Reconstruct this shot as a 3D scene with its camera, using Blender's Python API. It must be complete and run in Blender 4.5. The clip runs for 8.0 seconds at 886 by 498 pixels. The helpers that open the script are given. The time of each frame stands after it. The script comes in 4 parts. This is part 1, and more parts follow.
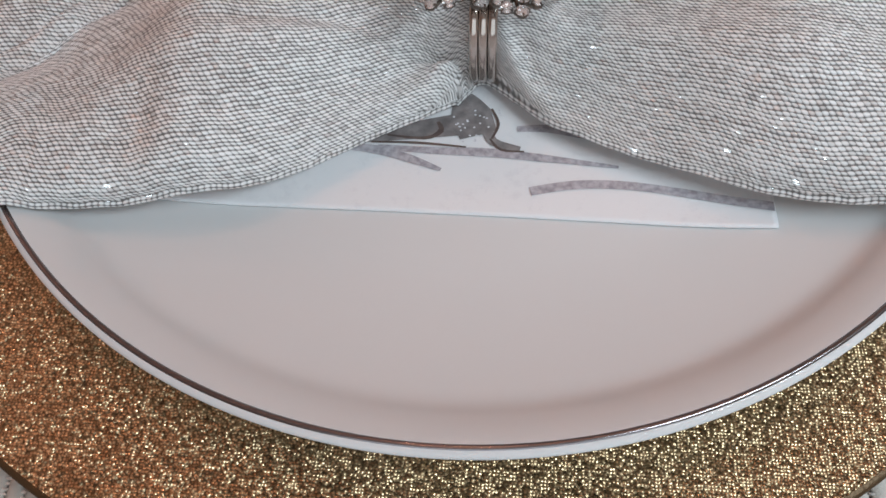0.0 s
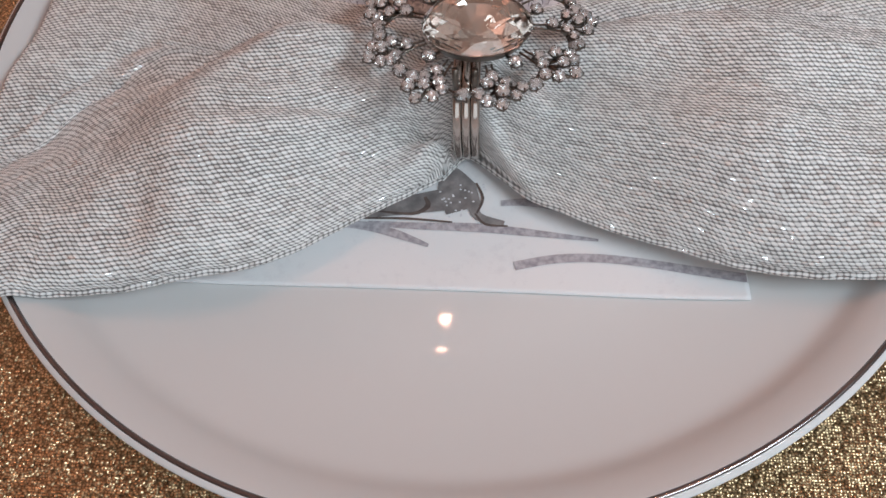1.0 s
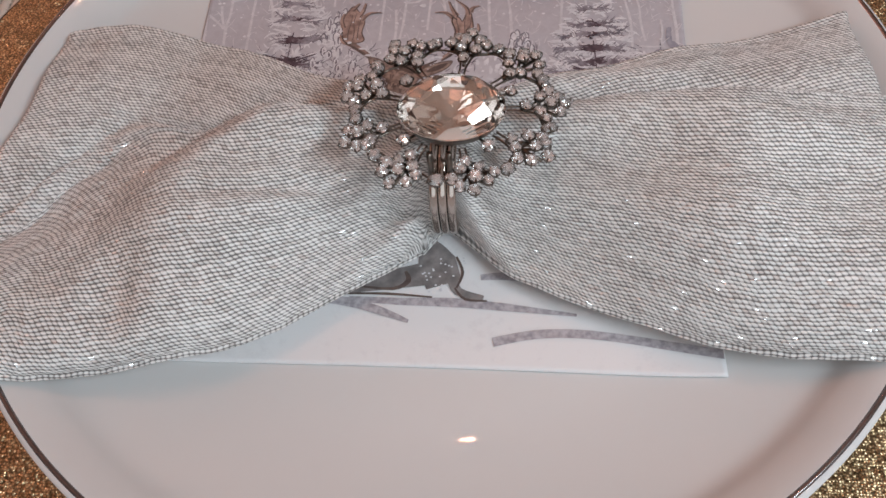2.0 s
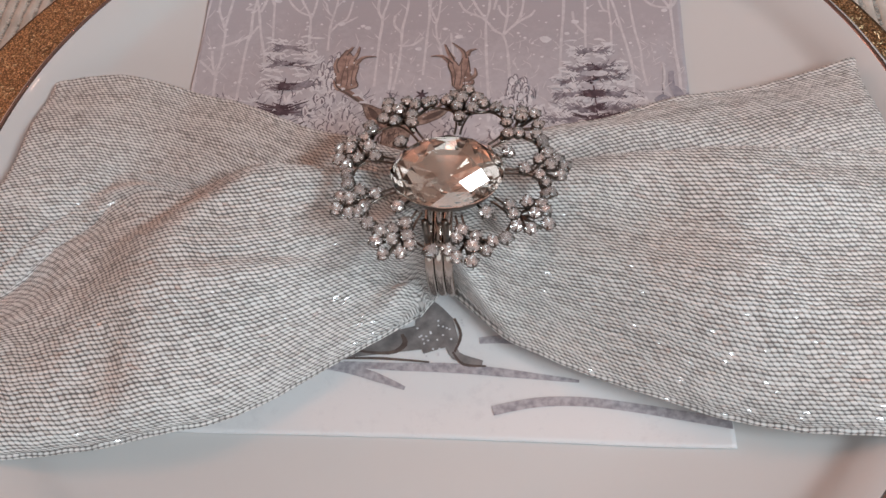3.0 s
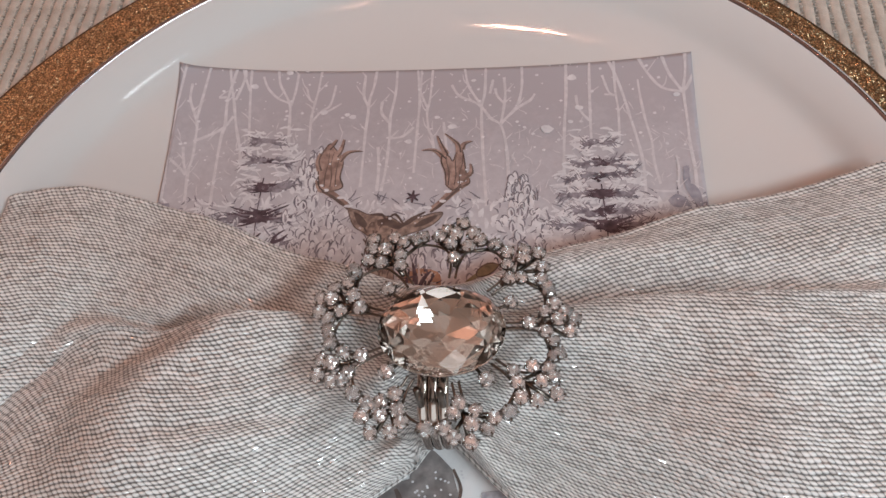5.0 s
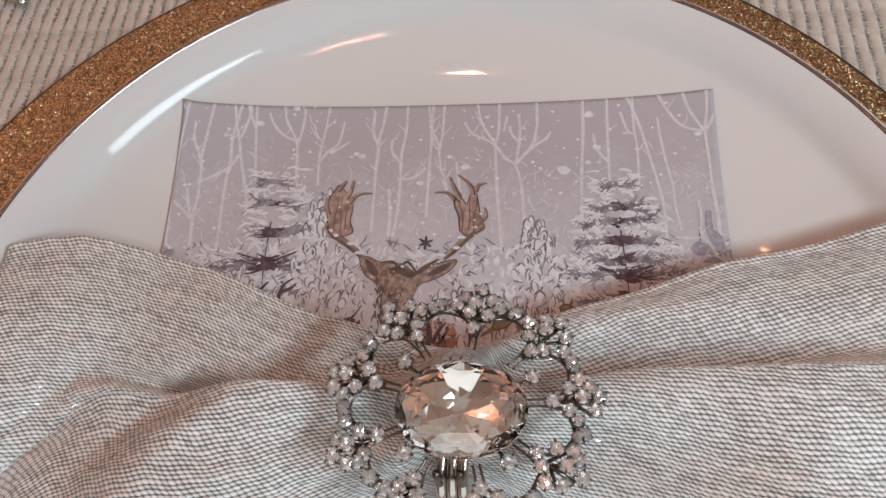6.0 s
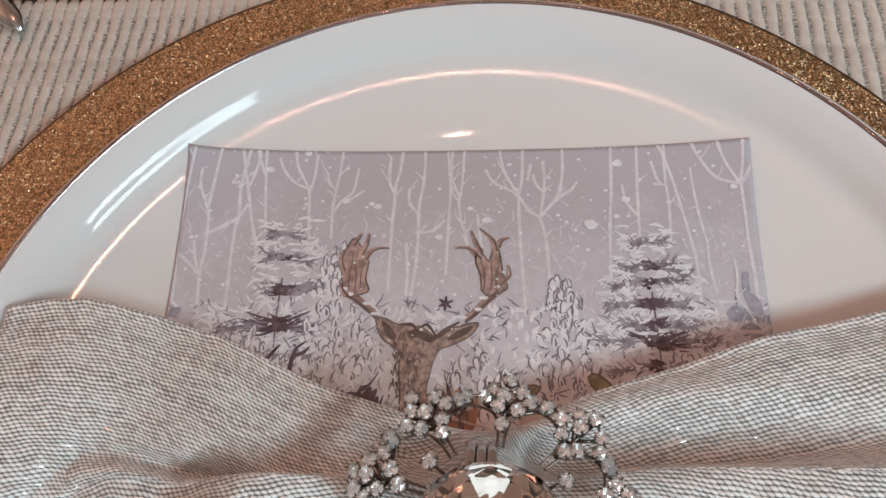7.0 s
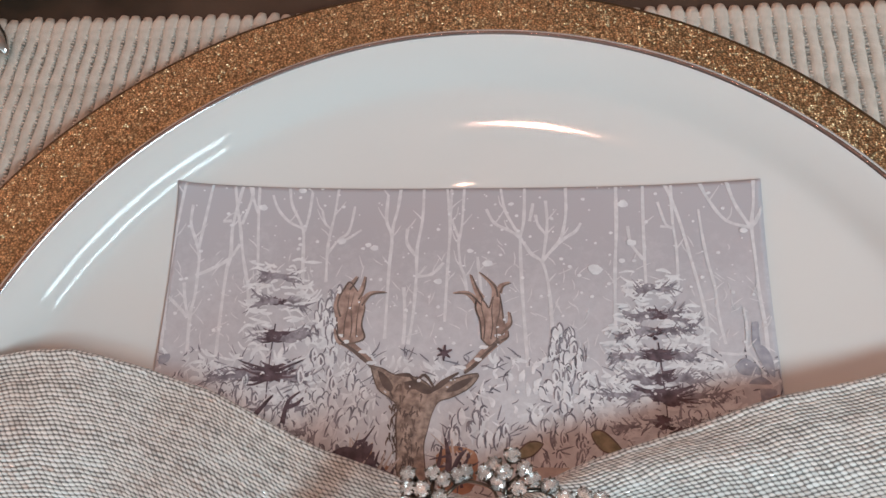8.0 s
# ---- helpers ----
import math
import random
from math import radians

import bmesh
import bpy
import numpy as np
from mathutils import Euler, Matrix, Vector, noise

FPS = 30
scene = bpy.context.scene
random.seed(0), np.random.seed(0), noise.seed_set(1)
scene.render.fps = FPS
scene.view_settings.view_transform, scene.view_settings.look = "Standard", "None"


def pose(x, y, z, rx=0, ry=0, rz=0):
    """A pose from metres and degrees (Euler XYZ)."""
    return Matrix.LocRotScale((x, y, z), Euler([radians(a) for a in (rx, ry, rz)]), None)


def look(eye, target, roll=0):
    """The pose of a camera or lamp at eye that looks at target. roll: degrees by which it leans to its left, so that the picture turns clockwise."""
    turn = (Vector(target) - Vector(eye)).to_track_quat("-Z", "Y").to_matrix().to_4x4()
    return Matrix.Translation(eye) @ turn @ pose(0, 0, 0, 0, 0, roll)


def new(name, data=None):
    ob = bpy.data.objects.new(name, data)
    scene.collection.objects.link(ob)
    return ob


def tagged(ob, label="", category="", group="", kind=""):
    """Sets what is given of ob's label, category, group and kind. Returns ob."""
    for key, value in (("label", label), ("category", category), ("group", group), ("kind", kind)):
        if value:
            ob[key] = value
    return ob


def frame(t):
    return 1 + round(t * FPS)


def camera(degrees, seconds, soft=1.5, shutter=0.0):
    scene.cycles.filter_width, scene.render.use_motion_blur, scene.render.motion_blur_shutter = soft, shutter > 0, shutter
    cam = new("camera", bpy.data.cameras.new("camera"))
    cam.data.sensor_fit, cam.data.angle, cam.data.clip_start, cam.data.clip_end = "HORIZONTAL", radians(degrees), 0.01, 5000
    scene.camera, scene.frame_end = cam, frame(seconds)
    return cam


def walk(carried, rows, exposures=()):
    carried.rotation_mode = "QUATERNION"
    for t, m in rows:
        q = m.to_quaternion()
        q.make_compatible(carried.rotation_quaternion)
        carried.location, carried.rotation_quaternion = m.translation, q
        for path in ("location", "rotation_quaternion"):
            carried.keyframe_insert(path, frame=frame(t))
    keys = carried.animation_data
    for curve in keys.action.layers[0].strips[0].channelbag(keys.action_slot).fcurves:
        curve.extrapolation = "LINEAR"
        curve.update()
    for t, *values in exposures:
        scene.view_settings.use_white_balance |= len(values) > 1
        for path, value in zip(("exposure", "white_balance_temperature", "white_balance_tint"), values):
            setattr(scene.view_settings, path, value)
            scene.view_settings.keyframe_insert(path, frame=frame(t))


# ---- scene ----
cam = camera(55.91, 8.0)
# seconds, place in metres, turn in degrees
ROWS = [
    (0.0, 0.0136, -0.1824, 0.1913, 30.26, 2.51, 4.77),
    (0.5, 0.0122, -0.1757, 0.1979, 30.17, 2.39, 4.12),
    (1.0, 0.0147, -0.1704, 0.2089, 30.23, 2.67, 3.48),
    (1.5, 0.0225, -0.1634, 0.2169, 30.88, 3.50, 3.75),
    (2.0, 0.0242, -0.1576, 0.2182, 31.47, 3.87, 3.55),
    (3.5, 0.0246, -0.1283, 0.2209, 31.39, 4.37, 3.03),
    (4.0, 0.0237, -0.1178, 0.2204, 31.06, 4.54, 2.77),
    (4.5, 0.0235, -0.1072, 0.2213, 30.68, 4.81, 2.40),
    (5.0, 0.0238, -0.0936, 0.2204, 30.21, 4.88, 2.09),
    (6.5, 0.0159, -0.0610, 0.2249, 27.89, 5.04, 1.90),
    (7.0, 0.0138, -0.0467, 0.2240, 27.12, 5.13, 2.15),
    (7.5, 0.0154, -0.0371, 0.2240, 26.55, 5.42, 2.36),
    (8.0, 0.0134, -0.0275, 0.2243, 25.84, 5.07, 2.27),
]
# seconds, stops, kelvin and tint of the clip's own camera
EXPOSURES = [(0.0, -0.41, 7600, 32), (2.0, -0.47, 7950, 35), (4.5, -0.43, 8150, 35), (6.5, -0.21, 7750, 28), (8.0, -0.14, 7450, 23)]
walk(cam, [(t, pose(*r)) for t, *r in ROWS], EXPOSURES)

# ---- light ----
def area_lamp(name, eye, target, size_x, size_y, watts, colour):
    data = bpy.data.lights.new(name, "AREA")
    data.shape, data.size, data.size_y = "RECTANGLE", size_x, size_y
    data.energy, data.color = watts, colour
    ob = new(name, data)
    ob.matrix_world = look(eye, target)
    return ob


def bulb(place, watts, colour):
    data = bpy.data.lights.new("bulb_light", "POINT")
    data.energy, data.color, data.shadow_soft_size = watts, colour, 0.012
    new("bulb_light", data).location = place


# three warm bulbs of one lamp under the ceiling above the table
for bulb_x, bulb_y, bulb_z in ((-0.11, 0.655, 1.55), (0.285, 0.68, 1.55), (-0.065, 0.27, 1.50)):
    bulb((bulb_x, bulb_y, bulb_z), 2.9, (1.0, 0.53, 0.375))
# two unseen fill bulbs, added by the side wall to warm left-facing slopes
for bulb_x, bulb_y in ((-1.95, 0.55), (-1.85, 1.25)):
    bulb((bulb_x, bulb_y, 1.10), 6.5, (1.0, 0.53, 0.375))
# a long cool lamp close by to the right and front, and the grey window in the wall behind the camera
area_lamp("cool_lamp_light", (0.41, -0.29, 0.57), (0.0, 0.0, 0.03), 0.32, 0.08, 5.0, (0.54, 0.865, 1.0))
area_lamp("window_light", (0.35, -1.97, 0.65), (0.35, 0.0, 0.65), 2.2, 1.6, 20.5, (0.54, 0.865, 1.0))
world = bpy.data.worlds.new("world")
world.use_nodes = True
world.node_tree.nodes["Background"].inputs["Color"].default_value = (0.55, 0.52, 0.50, 1)
world.node_tree.nodes["Background"].inputs["Strength"].default_value = 0.2
scene.world = world

# ---- materials ----
MM = 0.001


def material(name, colour, rough=0.5, metal=0.0, **more):
    m = bpy.data.materials.new(name)
    m.use_nodes = True
    b = m.node_tree.nodes["Principled BSDF"]
    b.inputs["Base Color"].default_value = (*colour, 1)
    b.inputs["Roughness"].default_value = rough
    b.inputs["Metallic"].default_value = metal
    for key, value in more.items():
        b.inputs[key.replace("_", " ")].default_value = value
    return m


def node(m, kind, **inputs):
    n = m.node_tree.nodes.new(kind)
    for key, value in inputs.items():
        n.inputs[key].default_value = value
    return n


def wire(m, a, out, b, into):
    m.node_tree.links.new(a.outputs[out], b.inputs[into])


def bsdf(m):
    return m.node_tree.nodes["Principled BSDF"]


def grain(m, scale, strength, distance=0.0003, detail=4.0, coord="Object"):
    """Fine relief by noise."""
    tc = node(m, "ShaderNodeTexCoord")
    nz = node(m, "ShaderNodeTexNoise", Scale=scale, Detail=detail)
    bp = node(m, "ShaderNodeBump", Strength=strength, Distance=distance)
    wire(m, tc, coord, nz, "Vector")
    wire(m, nz, "Fac", bp, "Height")
    wire(m, bp, "Normal", bsdf(m), "Normal")
    return m


def mottle(m, a, b, scale, lo=0.35, hi=0.65, detail=5.0):
    """Base colour that wanders between two tones."""
    tc = node(m, "ShaderNodeTexCoord")
    nz = node(m, "ShaderNodeTexNoise", Scale=scale, Detail=detail)
    rp = node(m, "ShaderNodeValToRGB")
    rp.color_ramp.elements[0].position, rp.color_ramp.elements[0].color = lo, (*a, 1)
    rp.color_ramp.elements[1].position, rp.color_ramp.elements[1].color = hi, (*b, 1)
    wire(m, tc, "Object", nz, "Vector")
    wire(m, nz, "Fac", rp, "Fac")
    wire(m, rp, "Color", bsdf(m), "Base Color")
    return m


def glitter(name, dark, light, cell, tilt):
    """Grains of glitter: each cell has a tone and a tilt of its own."""
    m = material(name, light, 0.34, 1.0)
    tc = node(m, "ShaderNodeTexCoord")
    vo = node(m, "ShaderNodeTexVoronoi", Scale=1 / cell)
    wire(m, tc, "Object", vo, "Vector")
    sub = node(m, "ShaderNodeVectorMath")
    sub.operation = "SUBTRACT"
    sub.inputs[1].default_value = (0.5, 0.5, 0.5)
    wire(m, vo, "Color", sub, 0)
    sc = node(m, "ShaderNodeVectorMath")
    sc.operation = "SCALE"
    sc.inputs["Scale"].default_value = tilt
    wire(m, sub, "Vector", sc, 0)
    ge = node(m, "ShaderNodeNewGeometry")
    add = node(m, "ShaderNodeVectorMath")
    wire(m, ge, "Normal", add, 0)
    wire(m, sc, "Vector", add, 1)
    nm = node(m, "ShaderNodeVectorMath")
    nm.operation = "NORMALIZE"
    wire(m, add, "Vector", nm, 0)
    # painted shading: light crown, dark between grains; some grains are lighter than others
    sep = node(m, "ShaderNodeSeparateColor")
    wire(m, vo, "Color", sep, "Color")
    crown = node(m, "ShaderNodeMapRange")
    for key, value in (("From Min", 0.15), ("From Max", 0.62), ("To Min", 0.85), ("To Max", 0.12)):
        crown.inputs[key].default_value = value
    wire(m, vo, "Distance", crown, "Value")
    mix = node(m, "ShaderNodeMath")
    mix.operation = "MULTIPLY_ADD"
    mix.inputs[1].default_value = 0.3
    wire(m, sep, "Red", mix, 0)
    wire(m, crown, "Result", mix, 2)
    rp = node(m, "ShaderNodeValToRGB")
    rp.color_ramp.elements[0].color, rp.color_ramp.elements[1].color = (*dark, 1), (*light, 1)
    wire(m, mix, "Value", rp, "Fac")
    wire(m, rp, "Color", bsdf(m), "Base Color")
    dome = node(m, "ShaderNodeBump", Strength=0.8, Distance=cell * 0.5)
    dome.invert = True
    wire(m, vo, "Distance", dome, "Height")
    wire(m, nm, "Vector", dome, "Normal")
    wire(m, dome, "Normal", bsdf(m), "Normal")
    return m


def cloth_material():
    """Off-white open weave; the tone of each stitch, the painted gap shade and the metallic flecks follow the weave's
    own coordinates.
    """
    m = material("woven_cloth", (0.62, 0.60, 0.58), 0.38)
    uv = node(m, "ShaderNodeUVMap")
    uv.uv_map = "weave"
    fl = node(m, "ShaderNodeVectorMath")
    fl.operation = "FLOOR"
    wire(m, uv, "UV", fl, 0)
    wn = node(m, "ShaderNodeTexWhiteNoise")
    wn.noise_dimensions = "2D"
    wire(m, fl, "Vector", wn, "Vector")
    sep = node(m, "ShaderNodeSeparateColor")
    wire(m, wn, "Color", sep, "Color")
    fr = node(m, "ShaderNodeVectorMath")
    fr.operation = "FRACTION"
    wire(m, uv, "UV", fr, 0)
    xy = node(m, "ShaderNodeSeparateXYZ")
    wire(m, fr, "Vector", xy, "Vector")

    def hump(axis):
        a = node(m, "ShaderNodeMath")
        a.operation = "MULTIPLY"
        a.inputs[1].default_value = math.pi
        wire(m, xy, axis, a, 0)
        b = node(m, "ShaderNodeMath")
        b.operation = "SINE"
        wire(m, a, "Value", b, 0)
        return b

    def calc(kind, a, b=None, c=None):
        n = node(m, "ShaderNodeMath")
        n.operation = kind
        for k, value in enumerate((a, b, c)):
            if value is None:
                continue
            if isinstance(value, float):
                n.inputs[k].default_value = value
            else:
                wire(m, value, "Value", n, k)
        return n

    # weft stitches stand proud of each row; shade in the gaps is painted dark
    row, stitch = hump("Y"), hump("X")
    both = calc("MULTIPLY_ADD", calc("POWER", stitch, 0.7), 0.78, calc("MULTIPLY", calc("POWER", row, 0.9), 0.88))
    rp = node(m, "ShaderNodeValToRGB")
    e = rp.color_ramp.elements
    e[0].position, e[0].color = 0.26, (0.085, 0.081, 0.079, 1)
    e[1].position, e[1].color = 0.92, (0.97, 0.96, 0.95, 1)
    mid = e.new(0.60)
    mid.color = (0.69, 0.68, 0.67, 1)
    tone = node(m, "ShaderNodeMath")
    tone.operation = "MULTIPLY_ADD"
    tone.inputs[1].default_value = 0.26
    wire(m, sep, "Red", tone, 0)
    less = node(m, "ShaderNodeMath")
    less.operation = "MULTIPLY_ADD"
    less.inputs[1].default_value, less.inputs[2].default_value = 0.78, -0.48
    wire(m, both, "Value", less, 0)
    wire(m, less, "Value", tone, 2)
    # each row of thread has a tone of its own
    vy = node(m, "ShaderNodeSeparateXYZ")
    wire(m, fl, "Vector", vy, "Vector")
    rown = node(m, "ShaderNodeTexWhiteNoise")
    rown.noise_dimensions = "1D"
    wire(m, vy, "Y", rown, "W")
    slub = node(m, "ShaderNodeMath")
    slub.operation = "MULTIPLY_ADD"
    slub.inputs[1].default_value = 0.10
    wire(m, rown, "Value", slub, 0)
    wire(m, tone, "Value", slub, 2)
    # bands and patches of thicker yarn
    band = node(m, "ShaderNodeVectorMath")
    band.operation = "MULTIPLY"
    band.inputs[1].default_value = (0.05, 0.30, 0.0)
    wire(m, uv, "UV", band, 0)
    yarn = node(m, "ShaderNodeTexNoise", Scale=1.0, Detail=3.0)
    wire(m, band, "Vector", yarn, "Vector")
    thick = node(m, "ShaderNodeMath")
    thick.operation = "MULTIPLY_ADD"
    thick.inputs[1].default_value = 0.2
    wire(m, yarn, "Fac", thick, 0)
    low = node(m, "ShaderNodeMath")
    low.operation = "SUBTRACT"
    low.inputs[1].default_value = 0.09
    wire(m, slub, "Value", low, 0)
    wire(m, low, "Value", thick, 2)
    wire(m, thick, "Value", rp, "Fac")
    wire(m, rp, "Color", bsdf(m), "Base Color")
    # scattered stitches are lurex
    lt = node(m, "ShaderNodeMath")
    lt.operation = "GREATER_THAN"
    lt.inputs[1].default_value = 0.82
    wire(m, sep, "Green", lt, 0)
    wire(m, lt, "Value", bsdf(m), "Coat Weight")
    off = node(m, "ShaderNodeVectorMath")
    off.operation = "MULTIPLY_ADD"
    off.inputs[1].default_value, off.inputs[2].default_value = (1.1, 1.1, 1.1), (-0.55, -0.55, -0.55)
    wire(m, wn, "Color", off, 0)
    ge = node(m, "ShaderNodeNewGeometry")
    lean = node(m, "ShaderNodeVectorMath")
    wire(m, ge, "Normal", lean, 0)
    wire(m, off, "Vector", lean, 1)
    unit = node(m, "ShaderNodeVectorMath")
    unit.operation = "NORMALIZE"
    wire(m, lean, "Vector", unit, 0)
    wire(m, unit, "Vector", bsdf(m), "Coat Normal")
    bsdf(m).inputs["Coat Roughness"].default_value, bsdf(m).inputs["Coat IOR"].default_value = 0.16, 2.6
    tc = node(m, "ShaderNodeTexCoord")
    nz = node(m, "ShaderNodeTexNoise", Scale=5200.0, Detail=2.0)
    bp = node(m, "ShaderNodeBump", Strength=0.5, Distance=0.00012)
    wire(m, tc, "Object", nz, "Vector")
    wire(m, nz, "Fac", bp, "Height")
    wire(m, bp, "Normal", bsdf(m), "Normal")
    # the open weave lets some light through
    glow = node(m, "ShaderNodeBsdfTranslucent", Color=(0.85, 0.80, 0.76, 1))
    both_ways = node(m, "ShaderNodeMixShader", Fac=0.2)
    wire(m, bsdf(m), "BSDF", both_ways, 1)
    wire(m, glow, "BSDF", both_ways, 2)
    wire(m, both_ways, "Shader", m.node_tree.nodes["Material Output"], "Surface")
    return m


def paper_material():
    """Printed paper: lilac sky fading to white snow towards its lower edge."""
    m = material("printed_paper", (0.6, 0.58, 0.6), 0.55)
    tc = node(m, "ShaderNodeTexCoord")
    sp = node(m, "ShaderNodeSeparateXYZ")
    wire(m, tc, "Object", sp, "Vector")
    nz = node(m, "ShaderNodeTexNoise", Scale=90.0, Detail=6.0)
    wire(m, tc, "Object", nz, "Vector")
    mr = node(m, "ShaderNodeMapRange")
    for key, value in (("From Min", -0.045), ("From Max", 0.085), ("To Min", 0.0), ("To Max", 0.9)):
        mr.inputs[key].default_value = value
    wire(m, sp, "Y", mr, "Value")
    ad = node(m, "ShaderNodeMath")
    ad.operation = "MULTIPLY_ADD"
    ad.inputs[1].default_value = 0.3
    wire(m, nz, "Fac", ad, 0)
    wire(m, mr, "Result", ad, 2)
    wash = node(m, "ShaderNodeTexNoise", Scale=420.0, Detail=5.0, Roughness=0.7)
    wire(m, tc, "Object", wash, "Vector")
    more = node(m, "ShaderNodeMath")
    more.operation = "MULTIPLY_ADD"
    more.inputs[1].default_value = 0.5
    wire(m, wash, "Fac", more, 0)
    shift = node(m, "ShaderNodeMath")
    shift.operation = "SUBTRACT"
    shift.inputs[1].default_value = 0.27
    wire(m, ad, "Value", shift, 0)
    wire(m, shift, "Value", more, 2)
    ad = more
    rp = node(m, "ShaderNodeValToRGB")
    e = rp.color_ramp.elements
    e[0].position, e[0].color = 0.15, (0.76, 0.76, 0.77, 1)
    e[1].position, e[1].color = 0.95, (0.42, 0.395, 0.43, 1)
    mid = e.new(0.70)
    mid.color = (0.51, 0.49, 0.525, 1)
    wire(m, ad, "Value", rp, "Fac")
    wire(m, rp, "Color", bsdf(m), "Base Color")
    n2 = node(m, "ShaderNodeTexNoise", Scale=1500.0, Detail=3.0)
    bp = node(m, "ShaderNodeBump", Strength=0.25, Distance=0.0001)
    wire(m, tc, "Object", n2, "Vector")
    wire(m, n2, "Fac", bp, "Height")
    wire(m, bp, "Normal", bsdf(m), "Normal")
    return m


PORCELAIN = grain(material("white_porcelain", (0.635, 0.626, 0.62), 0.035, Specular_IOR_Level=0.12), 40, 0.02, 0.0003, 2)
SILVER = material("silver_lustre", (0.26, 0.23, 0.235), 0.2, 1.0)
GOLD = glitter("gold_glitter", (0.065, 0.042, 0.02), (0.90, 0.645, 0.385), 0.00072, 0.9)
GOLD_EDGE = grain(material("dark_gold_edge", (0.10, 0.055, 0.025), 0.45, 0.6), 900, 0.5)
CLOTH = cloth_material()
PAPER = paper_material()
BAND_STEEL = grain(material("polished_nickel", (0.48, 0.41, 0.37), 0.14, 1.0), 700, 0.1, 0.0001)
DARK_WIRE = grain(material("antiqued_silver", (0.17, 0.14, 0.12), 0.28, 1.0), 1500, 0.3, 0.0001)
GEM_GLASS = material("clear_cut_glass", (1.0, 0.91, 0.84), 0.0, 0.15, Transmission_Weight=1.0, IOR=1.58)
STONE_GLASS = material("white_cut_glass", (1.0, 1.0, 1.0), 0.0, 0.12, Transmission_Weight=0.8, IOR=1.6)
MIRROR = material("mirror_foil", (0.98, 0.97, 0.97), 0.02, 1.0)
FOIL = material("silver_foil", (0.98, 0.98, 0.98), 0.06, 1.0)
CORD = mottle(grain(material("cotton_cord", (0.58, 0.50, 0.44), 0.85), 1600, 0.7, 0.0003), (0.50, 0.44, 0.385), (0.64, 0.575, 0.515), 160)
LUREX = mottle(material("silver_lurex", (0.4, 0.36, 0.32), 0.3, 0.55), (0.42, 0.38, 0.34), (0.96, 0.94, 0.90), 700)
MAT_BASE = material("mat_backing", (0.40, 0.345, 0.30), 0.9)
WOOD = mottle(grain(material("dark_table_wood", (0.05, 0.03, 0.02), 0.35), 250, 0.2), (0.035, 0.021, 0.016), (0.075, 0.045, 0.032), 30)
STEEL = grain(material("polished_steel", (0.55, 0.54, 0.53), 0.12, 1.0), 300, 0.05)
CEILING_WHITE = grain(mottle(material("white_ceiling", (0.8, 0.77, 0.73), 0.9), (0.84, 0.83, 0.81), (0.88, 0.87, 0.85), 3), 200, 0.2)
PLASTER = grain(mottle(material("warm_white_wall", (0.7, 0.66, 0.6), 0.9), (0.80, 0.78, 0.75), (0.86, 0.84, 0.81), 3), 200, 0.2)
FLOOR_WOOD = mottle(grain(material("oak_floor", (0.3, 0.19, 0.11), 0.5), 60, 0.2), (0.22, 0.13, 0.075), (0.36, 0.24, 0.14), 8)
INK_WHITE = mottle(material("white_ink", (0.68, 0.67, 0.70), 0.6), (0.60, 0.59, 0.62), (0.72, 0.71, 0.735), 420)
INK_PALE = mottle(material("pale_lilac_ink", (0.61, 0.585, 0.61), 0.6), (0.55, 0.53, 0.555), (0.65, 0.625, 0.65), 500)
INK_LINE = mottle(material("line_ink", (0.3, 0.28, 0.31), 0.6), (0.12, 0.105, 0.13), (0.30, 0.275, 0.31), 500)
INK_NEEDLE = mottle(material("needle_ink", (0.35, 0.32, 0.35), 0.6), (0.15, 0.125, 0.15), (0.33, 0.30, 0.335), 600)
INK_SLATE = mottle(material("slate_ink", (0.3, 0.3, 0.36), 0.6), (0.25, 0.245, 0.29), (0.37, 0.36, 0.41), 400)
INK_FAWN = mottle(material("fawn_ink", (0.36, 0.27, 0.23), 0.6), (0.17, 0.115, 0.10), (0.43, 0.32, 0.27), 520)
INK_TAN = mottle(material("tan_ink", (0.5, 0.4, 0.36), 0.6), (0.42, 0.335, 0.31), (0.57, 0.48, 0.45), 260)
INK_DRIFT = mottle(material("drift_ink", (0.42, 0.39, 0.42), 0.6), (0.30, 0.275, 0.30), (0.50, 0.47, 0.50), 700)
INK_VIOLET = mottle(material("dark_violet_ink", (0.11, 0.075, 0.085), 0.6), (0.05, 0.028, 0.038), (0.13, 0.085, 0.105), 500)
INK_BROWN = mottle(material("brown_ink", (0.30, 0.19, 0.15), 0.6), (0.22, 0.135, 0.115), (0.46, 0.31, 0.265), 420)
INK_UMBER = mottle(material("umber_ink", (0.12, 0.075, 0.06), 0.6), (0.085, 0.055, 0.05), (0.16, 0.11, 0.095), 260)
INK_TAUPE = mottle(material("taupe_ink", (0.2, 0.175, 0.17), 0.6), (0.15, 0.13, 0.13), (0.27, 0.24, 0.235), 300)
INK_RUST = mottle(material("rust_ink", (0.36, 0.17, 0.11), 0.6), (0.26, 0.12, 0.08), (0.48, 0.26, 0.17), 260)
INK_OLIVE = mottle(material("olive_ink", (0.22, 0.19, 0.12), 0.6), (0.16, 0.14, 0.09), (0.32, 0.27, 0.18), 400)
DRIED = mottle(grain(material("dried_petal", (0.42, 0.33, 0.2), 0.8), 400, 0.5), (0.30, 0.23, 0.12), (0.52, 0.42, 0.28), 120)

